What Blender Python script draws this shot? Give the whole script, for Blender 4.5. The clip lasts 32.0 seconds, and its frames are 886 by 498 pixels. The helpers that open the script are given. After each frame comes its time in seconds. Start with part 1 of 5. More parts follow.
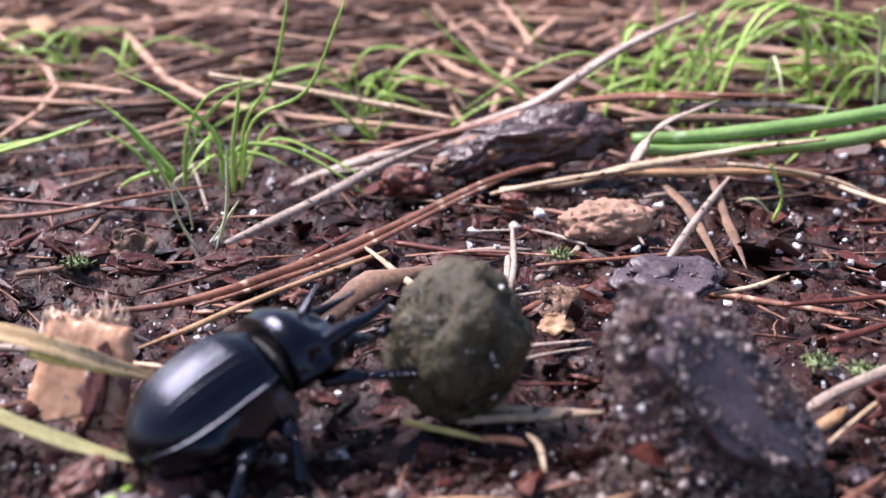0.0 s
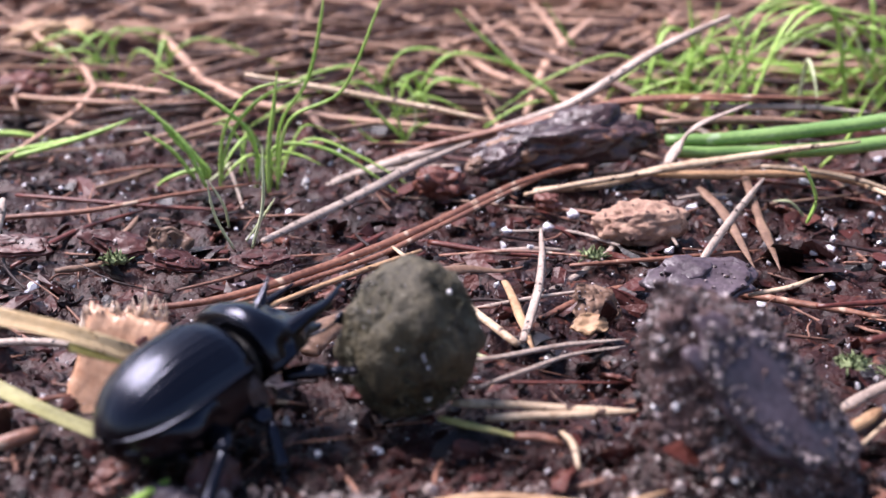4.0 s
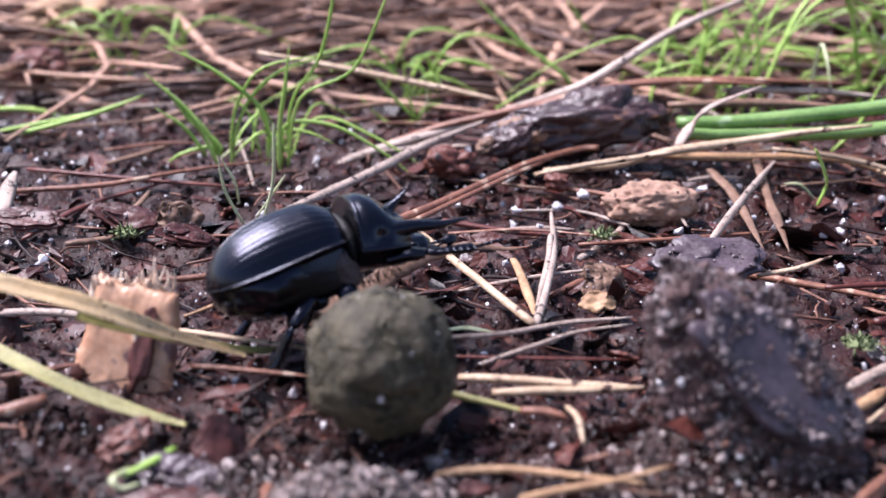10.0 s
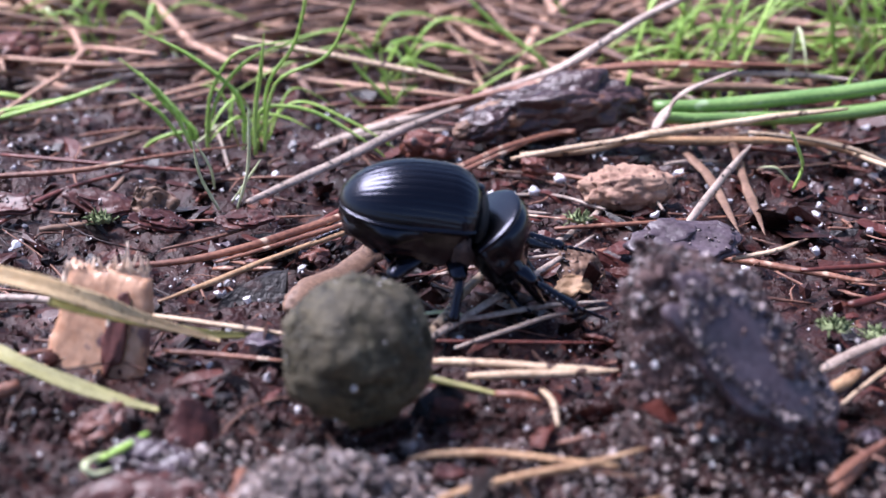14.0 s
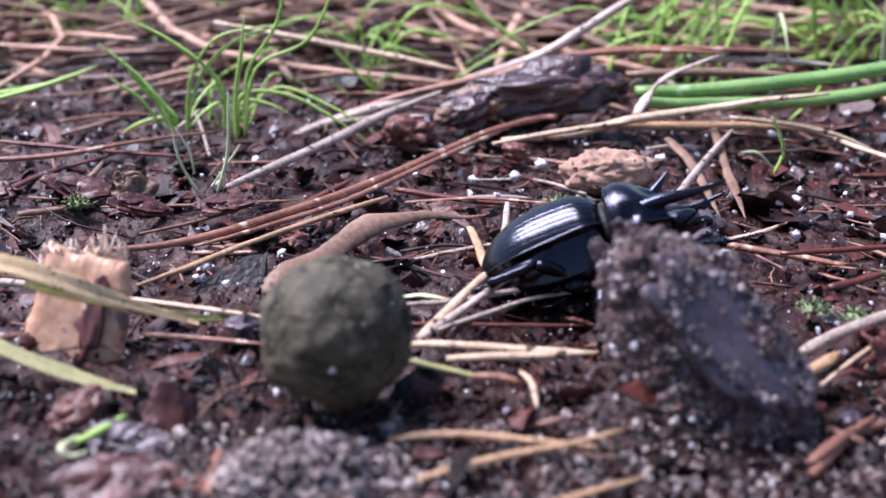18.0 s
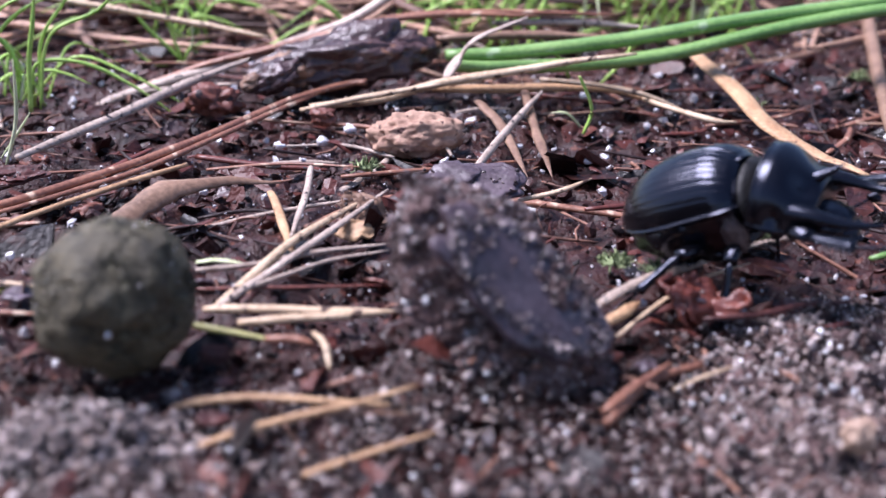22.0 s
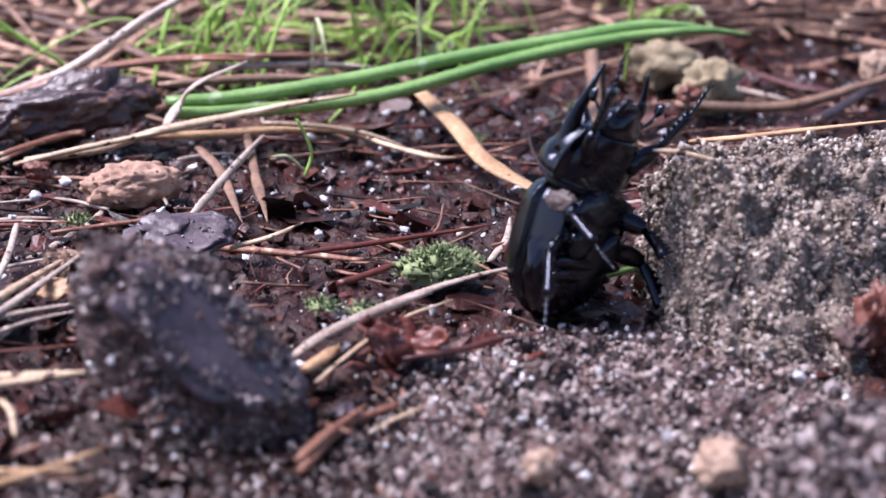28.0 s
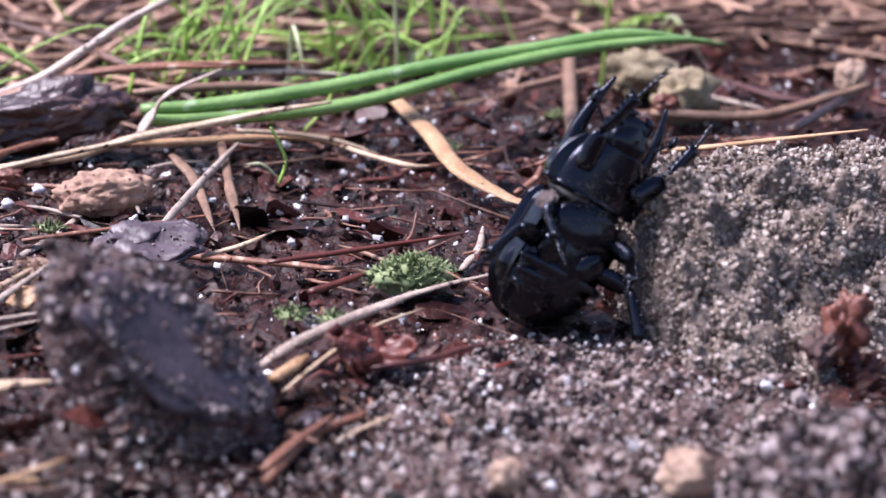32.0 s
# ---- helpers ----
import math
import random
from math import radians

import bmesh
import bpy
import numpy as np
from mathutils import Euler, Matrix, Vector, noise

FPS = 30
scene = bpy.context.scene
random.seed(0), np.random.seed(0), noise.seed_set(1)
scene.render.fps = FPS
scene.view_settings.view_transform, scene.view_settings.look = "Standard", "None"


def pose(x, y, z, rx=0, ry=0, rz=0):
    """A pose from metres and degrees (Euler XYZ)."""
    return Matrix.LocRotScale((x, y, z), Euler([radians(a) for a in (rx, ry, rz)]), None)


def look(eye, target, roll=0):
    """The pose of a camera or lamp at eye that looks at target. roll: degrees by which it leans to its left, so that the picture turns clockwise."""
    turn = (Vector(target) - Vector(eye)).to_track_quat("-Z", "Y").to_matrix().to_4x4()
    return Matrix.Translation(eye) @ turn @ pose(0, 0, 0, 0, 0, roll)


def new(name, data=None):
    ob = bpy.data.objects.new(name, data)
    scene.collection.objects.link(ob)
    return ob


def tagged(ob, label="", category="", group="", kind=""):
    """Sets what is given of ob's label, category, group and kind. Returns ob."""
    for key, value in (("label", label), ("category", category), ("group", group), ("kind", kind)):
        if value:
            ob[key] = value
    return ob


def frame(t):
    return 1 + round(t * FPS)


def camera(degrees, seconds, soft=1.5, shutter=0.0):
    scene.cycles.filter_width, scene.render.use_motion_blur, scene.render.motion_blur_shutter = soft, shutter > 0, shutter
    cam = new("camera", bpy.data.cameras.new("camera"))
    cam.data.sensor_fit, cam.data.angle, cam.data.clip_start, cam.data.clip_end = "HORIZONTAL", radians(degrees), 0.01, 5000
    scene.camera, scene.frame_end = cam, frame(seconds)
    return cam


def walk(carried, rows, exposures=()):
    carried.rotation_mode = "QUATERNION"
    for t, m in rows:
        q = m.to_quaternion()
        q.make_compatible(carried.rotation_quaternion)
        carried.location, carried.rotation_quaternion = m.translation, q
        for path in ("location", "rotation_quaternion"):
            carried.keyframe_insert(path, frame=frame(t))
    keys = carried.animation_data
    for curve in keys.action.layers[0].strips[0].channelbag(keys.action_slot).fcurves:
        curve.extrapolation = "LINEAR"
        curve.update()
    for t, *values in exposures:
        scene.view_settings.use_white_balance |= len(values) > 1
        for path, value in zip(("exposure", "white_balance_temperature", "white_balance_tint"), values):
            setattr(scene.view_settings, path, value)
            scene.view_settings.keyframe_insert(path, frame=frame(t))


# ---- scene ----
cam = camera(36, 32.0, soft=1.5, shutter=0.0)
cam.data.dof.use_dof = True
cam.data.dof.focus_distance = 0.119
cam.data.dof.aperture_fstop = 37
PATH = [
    (0.0, pose(0.00080, 0.00134, 0.04330, 70.171, -0.011, -2.210)),
    (0.5, pose(0.00048, 0.00111, 0.04337, 70.171, -0.049, -2.099)),
    (1.0, pose(0.00055, 0.00125, 0.04322, 70.207, -0.031, -1.874)),
    (1.5, pose(0.00052, 0.00111, 0.04339, 70.160, 0.005, -1.719)),
    (2.0, pose(0.00037, 0.00094, 0.04354, 70.126, -0.013, -1.616)),
    (2.5, pose(0.00032, 0.00091, 0.04339, 70.206, -0.012, -1.479)),
    (3.0, pose(0.00017, 0.00078, 0.04347, 70.214, -0.060, -1.401)),
    (3.5, pose(0.00029, 0.00066, 0.04334, 70.315, -0.016, -1.174)),
    (5.5, pose(0.00047, 0.00018, 0.04310, 70.310, 0.021, -0.339)),
    (6.0, pose(0.00015, 0.00007, 0.04323, 70.174, -0.069, -0.302)),
    (6.5, pose(0.00011, 0.00004, 0.04306, 70.143, -0.065, -0.194)),
    (7.0, pose(0.00031, -0.00001, 0.04292, 70.133, -0.044, 0.022)),
    (7.5, pose(-0.00002, 0.00002, 0.04286, 70.085, -0.076, -0.022)),
    (8.0, pose(0.00000, -0.00000, 0.04293, 69.999, -0.001, 0.000)),
    (8.5, pose(-0.00017, 0.00005, 0.04268, 70.001, -0.223, -0.078)),
    (9.0, pose(0.00029, -0.00002, 0.04290, 69.822, -0.245, -0.041)),
    (9.5, pose(0.00060, -0.00008, 0.04252, 69.880, -0.364, -0.060)),
    (10.0, pose(0.00073, 0.00002, 0.04235, 69.823, -0.422, -0.157)),
    (10.5, pose(0.00052, -0.00001, 0.04243, 69.689, -0.492, -0.352)),
    (11.0, pose(0.00043, 0.00022, 0.04235, 69.585, -0.538, -0.508)),
    (11.5, pose(0.00043, 0.00023, 0.04237, 69.504, -0.573, -0.647)),
    (12.0, pose(0.00054, 0.00019, 0.04238, 69.444, -0.558, -0.769)),
    (12.5, pose(0.00122, 0.00027, 0.04203, 69.503, -0.492, -0.684)),
    (13.0, pose(0.00141, 0.00026, 0.04205, 69.418, -0.460, -0.752)),
    (13.5, pose(0.00162, 0.00027, 0.04175, 69.461, -0.487, -0.746)),
    (14.0, pose(0.00125, 0.00018, 0.04207, 69.272, -0.497, -0.945)),
    (14.5, pose(0.00186, 0.00045, 0.04134, 69.424, -0.518, -0.698)),
    (16.5, pose(0.00168, -0.00005, 0.04164, 69.117, -0.544, -1.010)),
    (17.0, pose(0.00193, 0.00025, 0.04128, 69.172, -0.533, -1.022)),
    (17.5, pose(0.00150, 0.00016, 0.04146, 69.010, -0.632, -1.328)),
    (18.0, pose(0.00168, 0.00024, 0.04132, 68.937, -0.655, -1.547)),
    (18.5, pose(0.00174, 0.00034, 0.04095, 68.919, -0.732, -1.955)),
    (19.0, pose(0.00280, 0.00049, 0.04058, 68.867, -0.721, -2.090)),
    (19.5, pose(0.00353, 0.00044, 0.04029, 68.786, -0.731, -2.546)),
    (20.0, pose(0.00379, 0.00070, 0.04019, 68.596, -0.830, -3.298)),
    (20.5, pose(0.00406, 0.00125, 0.03979, 68.470, -0.904, -4.299)),
    (21.0, pose(0.00386, 0.00162, 0.03927, 68.460, -1.121, -5.646)),
    (21.5, pose(0.00493, 0.00181, 0.03862, 68.539, -1.246, -6.725)),
    (22.0, pose(0.00595, 0.00182, 0.03840, 68.559, -1.336, -7.928)),
    (22.5, pose(0.00775, 0.00200, 0.03778, 68.805, -1.369, -8.994)),
    (23.0, pose(0.00884, 0.00168, 0.03786, 68.952, -1.417, -10.201)),
    (23.5, pose(0.00952, 0.00186, 0.03812, 69.022, -1.533, -11.542)),
    (24.0, pose(0.00974, 0.00165, 0.03849, 69.206, -1.665, -13.055)),
    (24.5, pose(0.01062, 0.00133, 0.03904, 69.282, -1.630, -14.051)),
    (25.0, pose(0.01195, 0.00109, 0.03901, 69.574, -1.533, -14.715)),
    (25.5, pose(0.01249, 0.00068, 0.03956, 69.605, -1.481, -15.438)),
    (26.0, pose(0.01315, 0.00052, 0.03976, 69.707, -1.368, -15.996)),
    (26.5, pose(0.01308, 0.00029, 0.03987, 69.816, -1.363, -16.475)),
    (28.5, pose(0.01272, 0.00023, 0.04004, 69.993, -1.424, -17.013)),
    (29.0, pose(0.01272, 0.00011, 0.04018, 70.001, -1.483, -17.026)),
    (29.5, pose(0.01337, -0.00002, 0.04003, 70.084, -1.383, -16.843)),
    (30.0, pose(0.01325, 0.00004, 0.04015, 70.072, -1.480, -17.056)),
    (30.5, pose(0.01379, -0.00002, 0.04004, 70.150, -1.475, -17.027)),
    (31.0, pose(0.01417, -0.00016, 0.03998, 70.214, -1.476, -17.045)),
    (31.5, pose(0.01419, -0.00031, 0.03995, 70.307, -1.534, -17.196)),
    (32.0, pose(0.01388, -0.00010, 0.04021, 70.257, -1.677, -17.513)),
]
EXPOSURES = [(0.0, 0.97, 6300, 22), (9.0, 0.94, 6150, 23), (17.0, 0.95, 5720, 22), (32.0, 0.95, 5980, 23)]
walk(cam, PATH, EXPOSURES)

# ---- world, sun, exposure ----
world = bpy.data.worlds.new("world")
scene.world = world
world.use_nodes = True
wn = world.node_tree
sky = wn.nodes.new("ShaderNodeTexSky")
sky.sky_type = "NISHITA"
sky.sun_disc = False
sky.sun_elevation = radians(52)
sky.sun_rotation = radians(-63)
bg = wn.nodes["Background"]
bg.inputs["Strength"].default_value = 0.088
wn.links.new(sky.outputs["Color"], bg.inputs["Color"])

sun_data = bpy.data.lights.new("sun", "SUN")
sun_data.energy = 4.6
sun_data.angle = radians(34)
sun_data.color = (1.0, 0.955, 0.94)
sun = new("sun", sun_data)
sun.matrix_world = look((-0.55, 0.28, 1.0), (0, 0, 0))

MM = 0.001


# ---- materials ----
def material(name, low, high, rough=0.7, fine=2500, coarse=300, bump=0.3, spec=0.4, island=0.0, spots=None, spot_at=0.64, spot_scale=900, stretch=(1, 1, 1), depth=0.0003, clear=0.0, middle=()):
    """Two-scale mottled surface: low and high are the ends of its colour, spots a third colour in patches."""
    m = bpy.data.materials.new(name)
    m.use_nodes = True
    n, l = m.node_tree.nodes, m.node_tree.links
    b = n["Principled BSDF"]
    tc = n.new("ShaderNodeTexCoord")
    mp = n.new("ShaderNodeMapping")
    mp.inputs["Scale"].default_value = stretch
    l.new(tc.outputs["Object"], mp.inputs["Vector"])
    a = n.new("ShaderNodeTexNoise")
    a.inputs["Scale"].default_value, a.inputs["Detail"].default_value = coarse, 4
    f = n.new("ShaderNodeTexNoise")
    f.inputs["Scale"].default_value, f.inputs["Detail"].default_value = fine, 5
    for t in (a, f):
        l.new(mp.outputs["Vector"], t.inputs["Vector"])
    mix = n.new("ShaderNodeMath")
    mix.operation = "MULTIPLY_ADD"
    mix.inputs[1].default_value = 0.55
    l.new(a.outputs["Fac"], mix.inputs[0])
    sc = n.new("ShaderNodeMath")
    sc.operation = "MULTIPLY"
    sc.inputs[1].default_value = 0.45
    l.new(f.outputs["Fac"], sc.inputs[0])
    l.new(sc.outputs[0], mix.inputs[2])
    value = mix.outputs[0]
    if island:
        g = n.new("ShaderNodeNewGeometry")
        k = n.new("ShaderNodeMath")
        k.operation = "MULTIPLY_ADD"
        k.inputs[1].default_value = island
        l.new(g.outputs["Random Per Island"], k.inputs[0])
        s2 = n.new("ShaderNodeMath")
        s2.operation = "SUBTRACT"
        s2.inputs[1].default_value = island / 2
        l.new(value, s2.inputs[0])
        l.new(s2.outputs[0], k.inputs[2])
        value = k.outputs[0]
    ramp = n.new("ShaderNodeValToRGB")
    ramp.color_ramp.elements[0].position, ramp.color_ramp.elements[1].position = 0.32, 0.68
    ramp.color_ramp.elements[0].color, ramp.color_ramp.elements[1].color = (*low, 1), (*high, 1)
    for at, shade in middle:
        ramp.color_ramp.elements.new(at).color = (*shade, 1)
    l.new(value, ramp.inputs["Fac"])
    colour = ramp.outputs["Color"]
    if spots:
        t = n.new("ShaderNodeTexNoise")
        t.inputs["Scale"].default_value, t.inputs["Detail"].default_value = spot_scale, 3
        l.new(tc.outputs["Object"], t.inputs["Vector"])
        r = n.new("ShaderNodeValToRGB")
        r.color_ramp.elements[0].position, r.color_ramp.elements[1].position = spot_at, spot_at + 0.06
        l.new(t.outputs["Fac"], r.inputs["Fac"])
        mc = n.new("ShaderNodeMix")
        mc.data_type = "RGBA"
        mc.inputs[7].default_value = (*spots, 1)
        l.new(r.outputs["Color"], mc.inputs[0])
        l.new(colour, mc.inputs[6])
        colour = mc.outputs[2]
    l.new(colour, b.inputs["Base Color"])
    b.inputs["Roughness"].default_value = rough
    b.inputs["Specular IOR Level"].default_value = spec
    b.inputs["Coat Weight"].default_value = clear
    b.inputs["Coat Roughness"].default_value = 0.12
    if bump:
        bp = n.new("ShaderNodeBump")
        bp.inputs["Strength"].default_value, bp.inputs["Distance"].default_value = bump, depth
        l.new(value if not island else f.outputs["Fac"], bp.inputs["Height"])
        l.new(bp.outputs["Normal"], b.inputs["Normal"])
    return m


SOIL_DARK = material("lump_soil", (0.02, 0.0105, 0.010), (0.17, 0.10, 0.09), 0.7, 2600, 420, 1.0, 0.35, depth=0.0006)
SOIL = material("dark_humus", (0.005, 0.0017, 0.0015), (0.054, 0.0155, 0.012), 0.45, 2600, 260, 1.0, 0.32, spots=(0.13, 0.042, 0.024), spot_at=0.62, depth=0.0006)
CRUMB = material("soil_crumb", (0.006, 0.0024, 0.0021), (0.052, 0.0165, 0.013), 0.5, 3000, 700, 0.8, 0.32, island=0.5)
SAND_SOIL = material("sandy_soil", (0.125, 0.092, 0.074), (0.33, 0.26, 0.212), 0.8, 2600, 420, 1.0, 0.35, depth=0.0006)
GRAIN = material("sand_grain", (0.018, 0.0105, 0.009), (0.38, 0.305, 0.28), 0.42, 2600, 900, 0.4, 0.5, island=0.75, middle=((0.40, (0.06, 0.036, 0.03)), (0.50, (0.19, 0.148, 0.138)), (0.60, (0.24, 0.165, 0.13))))
MOUND_GRAIN = material("mound_grain", (0.13, 0.094, 0.075), (0.50, 0.42, 0.365), 0.42, 2600, 900, 0.4, 0.5, island=0.75, middle=((0.42, (0.20, 0.152, 0.124)), (0.52, (0.285, 0.228, 0.19)), (0.6, (0.31, 0.237, 0.178))))
DARK_GRAIN = material("dark_grain", (0.013, 0.007, 0.0068), (0.34, 0.27, 0.26), 0.42, 2600, 900, 0.4, 0.5, island=0.75, middle=((0.45, (0.04, 0.021, 0.019)), (0.57, (0.12, 0.08, 0.074))))
QUARTZ = material("quartz_grain", (0.38, 0.35, 0.35), (0.86, 0.83, 0.83), 0.22, 3000, 900, 0.2, 0.6, island=0.5, clear=0.5)
LITTER = material("dead_litter", (0.05, 0.018, 0.012), (0.52, 0.31, 0.21), 0.6, 2500, 200, 0.4, 0.4, island=0.75, stretch=(1, 1, 1))
FIBRE = material("plant_fibre", (0.02, 0.007, 0.006), (0.27, 0.13, 0.085), 0.55, 2500, 250, 0.4, 0.4, island=0.8)
LEAFBIT = material("rotten_leaf_bits", (0.005, 0.002, 0.002), (0.092, 0.024, 0.017), 0.42, 2200, 350, 0.5, 0.36, island=0.7)
STRAW = material("pale_straw", (0.28, 0.17, 0.09), (0.74, 0.57, 0.39), 0.5, 2600, 260, 0.4, 0.4, spots=(0.06, 0.03, 0.02), spot_at=0.63, spot_scale=700)
STRAWBLADE = material("golden_straw_blade", (0.55, 0.36, 0.165), (0.87, 0.66, 0.38), 0.5, 2600, 260, 0.4, 0.4, spots=(0.20, 0.09, 0.035), spot_at=0.61, spot_scale=1500)
GREYSTRAW = material("grey_straw", (0.19, 0.13, 0.10), (0.62, 0.50, 0.41), 0.55, 2800, 240, 0.5, 0.4, spots=(0.03, 0.022, 0.02), spot_at=0.62, spot_scale=1100)
REDNEEDLE = material("red_brown_needle", (0.10, 0.032, 0.02), (0.38, 0.175, 0.105), 0.45, 2600, 200, 0.45, 0.45, spots=(0.56, 0.40, 0.28), spot_at=0.60, spot_scale=500)
DARKNEEDLE = material("dark_red_needle", (0.05, 0.012, 0.010), (0.20, 0.05, 0.03), 0.4, 2600, 250, 0.3, 0.5)
TAN = material("tan_leaf", (0.26, 0.13, 0.06), (0.62, 0.40, 0.22), 0.55, 2400, 260, 0.5, 0.4, spots=(0.10, 0.045, 0.025), spot_at=0.66, spot_scale=900)
OLIVE = material("yellow_green_needle", (0.19, 0.185, 0.05), (0.44, 0.40, 0.15), 0.5, 2600, 240, 0.35, 0.4, spots=(0.12, 0.08, 0.04), spot_at=0.68)
GREEN = material("fresh_grass", (0.17, 0.35, 0.035), (0.52, 0.72, 0.17), 0.45, 2400, 180, 0.2, 0.4)
PALEGREEN = material("pale_grass_stem", (0.34, 0.40, 0.16), (0.74, 0.76, 0.48), 0.5, 2400, 220, 0.2, 0.4)
THICKGREEN = material("thick_green_blade", (0.08, 0.19, 0.04), (0.23, 0.37, 0.11), 0.42, 2400, 150, 0.25, 0.45, spots=(0.30, 0.42, 0.22), spot_at=0.66, spot_scale=300)
MOSS = material("moss", (0.035, 0.055, 0.02), (0.26, 0.31, 0.15), 0.8, 2600, 500, 0.3, 0.2, island=0.6)
BARK = material("wood_chip", (0.46, 0.215, 0.11), (0.80, 0.50, 0.32), 0.42, 1600, 260, 0.25, 0.5, spots=(0.22, 0.12, 0.11), spot_at=0.60, spot_scale=420, depth=0.0004)
SPLINTER = material("raw_splinter", (0.66, 0.48, 0.34), (0.92, 0.80, 0.66), 0.6, 2600, 300, 0.6, 0.4)
DARKBARK = material("dark_bark", (0.014, 0.007, 0.0075), (0.105, 0.057, 0.054), 0.34, 1800, 240, 0.6, 0.55, spots=(0.26, 0.12, 0.055), spot_at=0.64, spot_scale=330, depth=0.0007)
FLAKE = material("slate_purple_flake", (0.033, 0.02, 0.025), (0.145, 0.107, 0.122), 0.36, 2600, 300, 0.3, 0.5, spots=(0.28, 0.24, 0.24), spot_at=0.70, spot_scale=1600)
STONE = material("pitted_stone", (0.19, 0.095, 0.065), (0.54, 0.35, 0.245), 0.7, 1500, 420, 0.5, 0.3, spots=(0.07, 0.03, 0.025), spot_at=0.62, spot_scale=800, depth=0.0008)
REDBIT = material("red_brown_bit", (0.06, 0.014, 0.011), (0.24, 0.080, 0.048), 0.5, 2200, 400, 0.6, 0.5, spots=(0.02, 0.008, 0.008), spot_at=0.6)
BROWNLEAF = material("brown_leaf", (0.10, 0.05, 0.03), (0.33, 0.20, 0.13), 0.55, 2200, 260, 0.5, 0.4)
PURPLE = material("purple_brown_flake", (0.03, 0.010, 0.009), (0.15, 0.052, 0.042), 0.42, 2000, 280, 0.6, 0.4, spots=(0.26, 0.14, 0.12), spot_at=0.73)
DUNG = material("dung", (0.007, 0.006, 0.0032), (0.125, 0.102, 0.056), 0.62, 3000, 480, 1.0, 0.4, spots=(0.15, 0.13, 0.085), spot_at=0.66, spot_scale=1500, depth=0.0006)
DUNGFIBRE = material("dung_fibre", (0.012, 0.011, 0.006), (0.13, 0.115, 0.07), 0.6, 2600, 500, 0.4, 0.4, island=0.6)
PEBBLE = material("tan_pebble", (0.22, 0.13, 0.09), (0.46, 0.33, 0.24), 0.6, 2000, 300, 0.5, 0.4)
PALEROCK = material("pale_rock", (0.15, 0.11, 0.06), (0.42, 0.34, 0.22), 0.75, 1500, 260, 0.8, 0.3)


def chitin(name, rough=0.17):
    """Glossy black beetle shell."""
    m = bpy.data.materials.new(name)
    m.use_nodes = True
    n, l = m.node_tree.nodes, m.node_tree.links
    b = n["Principled BSDF"]
    b.inputs["Base Color"].default_value = (0.0012, 0.0011, 0.0016, 1)
    b.inputs["Specular Tint"].default_value = (0.74, 0.78, 1.0, 1)
    b.inputs["Specular IOR Level"].default_value = 0.52
    b.inputs["Coat Weight"].default_value = 0.0
    b.inputs["Coat Roughness"].default_value = 0.1
    tc = n.new("ShaderNodeTexCoord")
    t = n.new("ShaderNodeTexNoise")
    t.inputs["Scale"].default_value, t.inputs["Detail"].default_value = 2600, 4
    l.new(tc.outputs["Object"], t.inputs["Vector"])
    mr = n.new("ShaderNodeMapRange")
    mr.inputs["To Min"].default_value, mr.inputs["To Max"].default_value = rough - 0.05, rough + 0.07
    l.new(t.outputs["Fac"], mr.inputs["Value"])
    l.new(mr.outputs["Result"], b.inputs["Roughness"])
    bp = n.new("ShaderNodeBump")
    bp.inputs["Strength"].default_value, bp.inputs["Distance"].default_value = 0.22, 0.00008
    l.new(t.outputs["Fac"], bp.inputs["Height"])
    l.new(bp.outputs["Normal"], b.inputs["Normal"])
    return m


SHELL = chitin("elytra_black", rough=0.21)
PRONOTUM = chitin("pronotum_black", rough=0.22)
LEG = chitin("leg_black", rough=0.19)
DUST = material("dusty_flank", (0.015, 0.01, 0.009), (0.11, 0.072, 0.066), 0.55, 2400, 500, 0.6, 0.45)
HAIR = material("belly_hair", (0.003, 0.003, 0.003), (0.014, 0.012, 0.012), 0.6, 3000, 800, 0.8, 0.4)


# ---- mesh helpers; all lengths in millimetres ----
def mesh_of(name, verts, faces, mat, smooth=True):
    me = bpy.data.meshes.new(name)
    me.from_pydata((np.asarray(verts, float) * MM).tolist(), [], [tuple(f) for f in faces])
    me.materials.append(mat)
    me.polygons.foreach_set("use_smooth", np.full(len(me.polygons), smooth))
    me.update()
    return me


def part(name, vf, mat, parent=None, label="", smooth=True):
    """One mesh object, under a thing or under a part."""
    ob = new(name, mesh_of(name, vf[0], vf[1], mat, smooth))
    ob.parent = parent
    if label:
        tagged(ob, label)
    return ob


def thing(name, label, category, group="", kind=""):
    return tagged(new(name), label, category, group, kind)


def spline(points, steps):
    """A smooth line through the points."""
    p = np.asarray(points, float)
    if len(p) == 2:
        p = np.array([p[0], (p[0] + p[1]) / 2, p[1]])
    p = np.vstack([2 * p[0] - p[1], p, 2 * p[-1] - p[-2]])
    out = []
    for i in range(1, len(p) - 2):
        for k in range(steps):
            t = k / steps
            a, b, c, d = p[i - 1 : i + 3]
            out.append(0.5 * (2 * b + (c - a) * t + (2 * a - 5 * b + 4 * c - d) * t * t + (3 * b - a - 3 * c + d) * t**3))
    out.append(p[-2])
    return np.array(out)


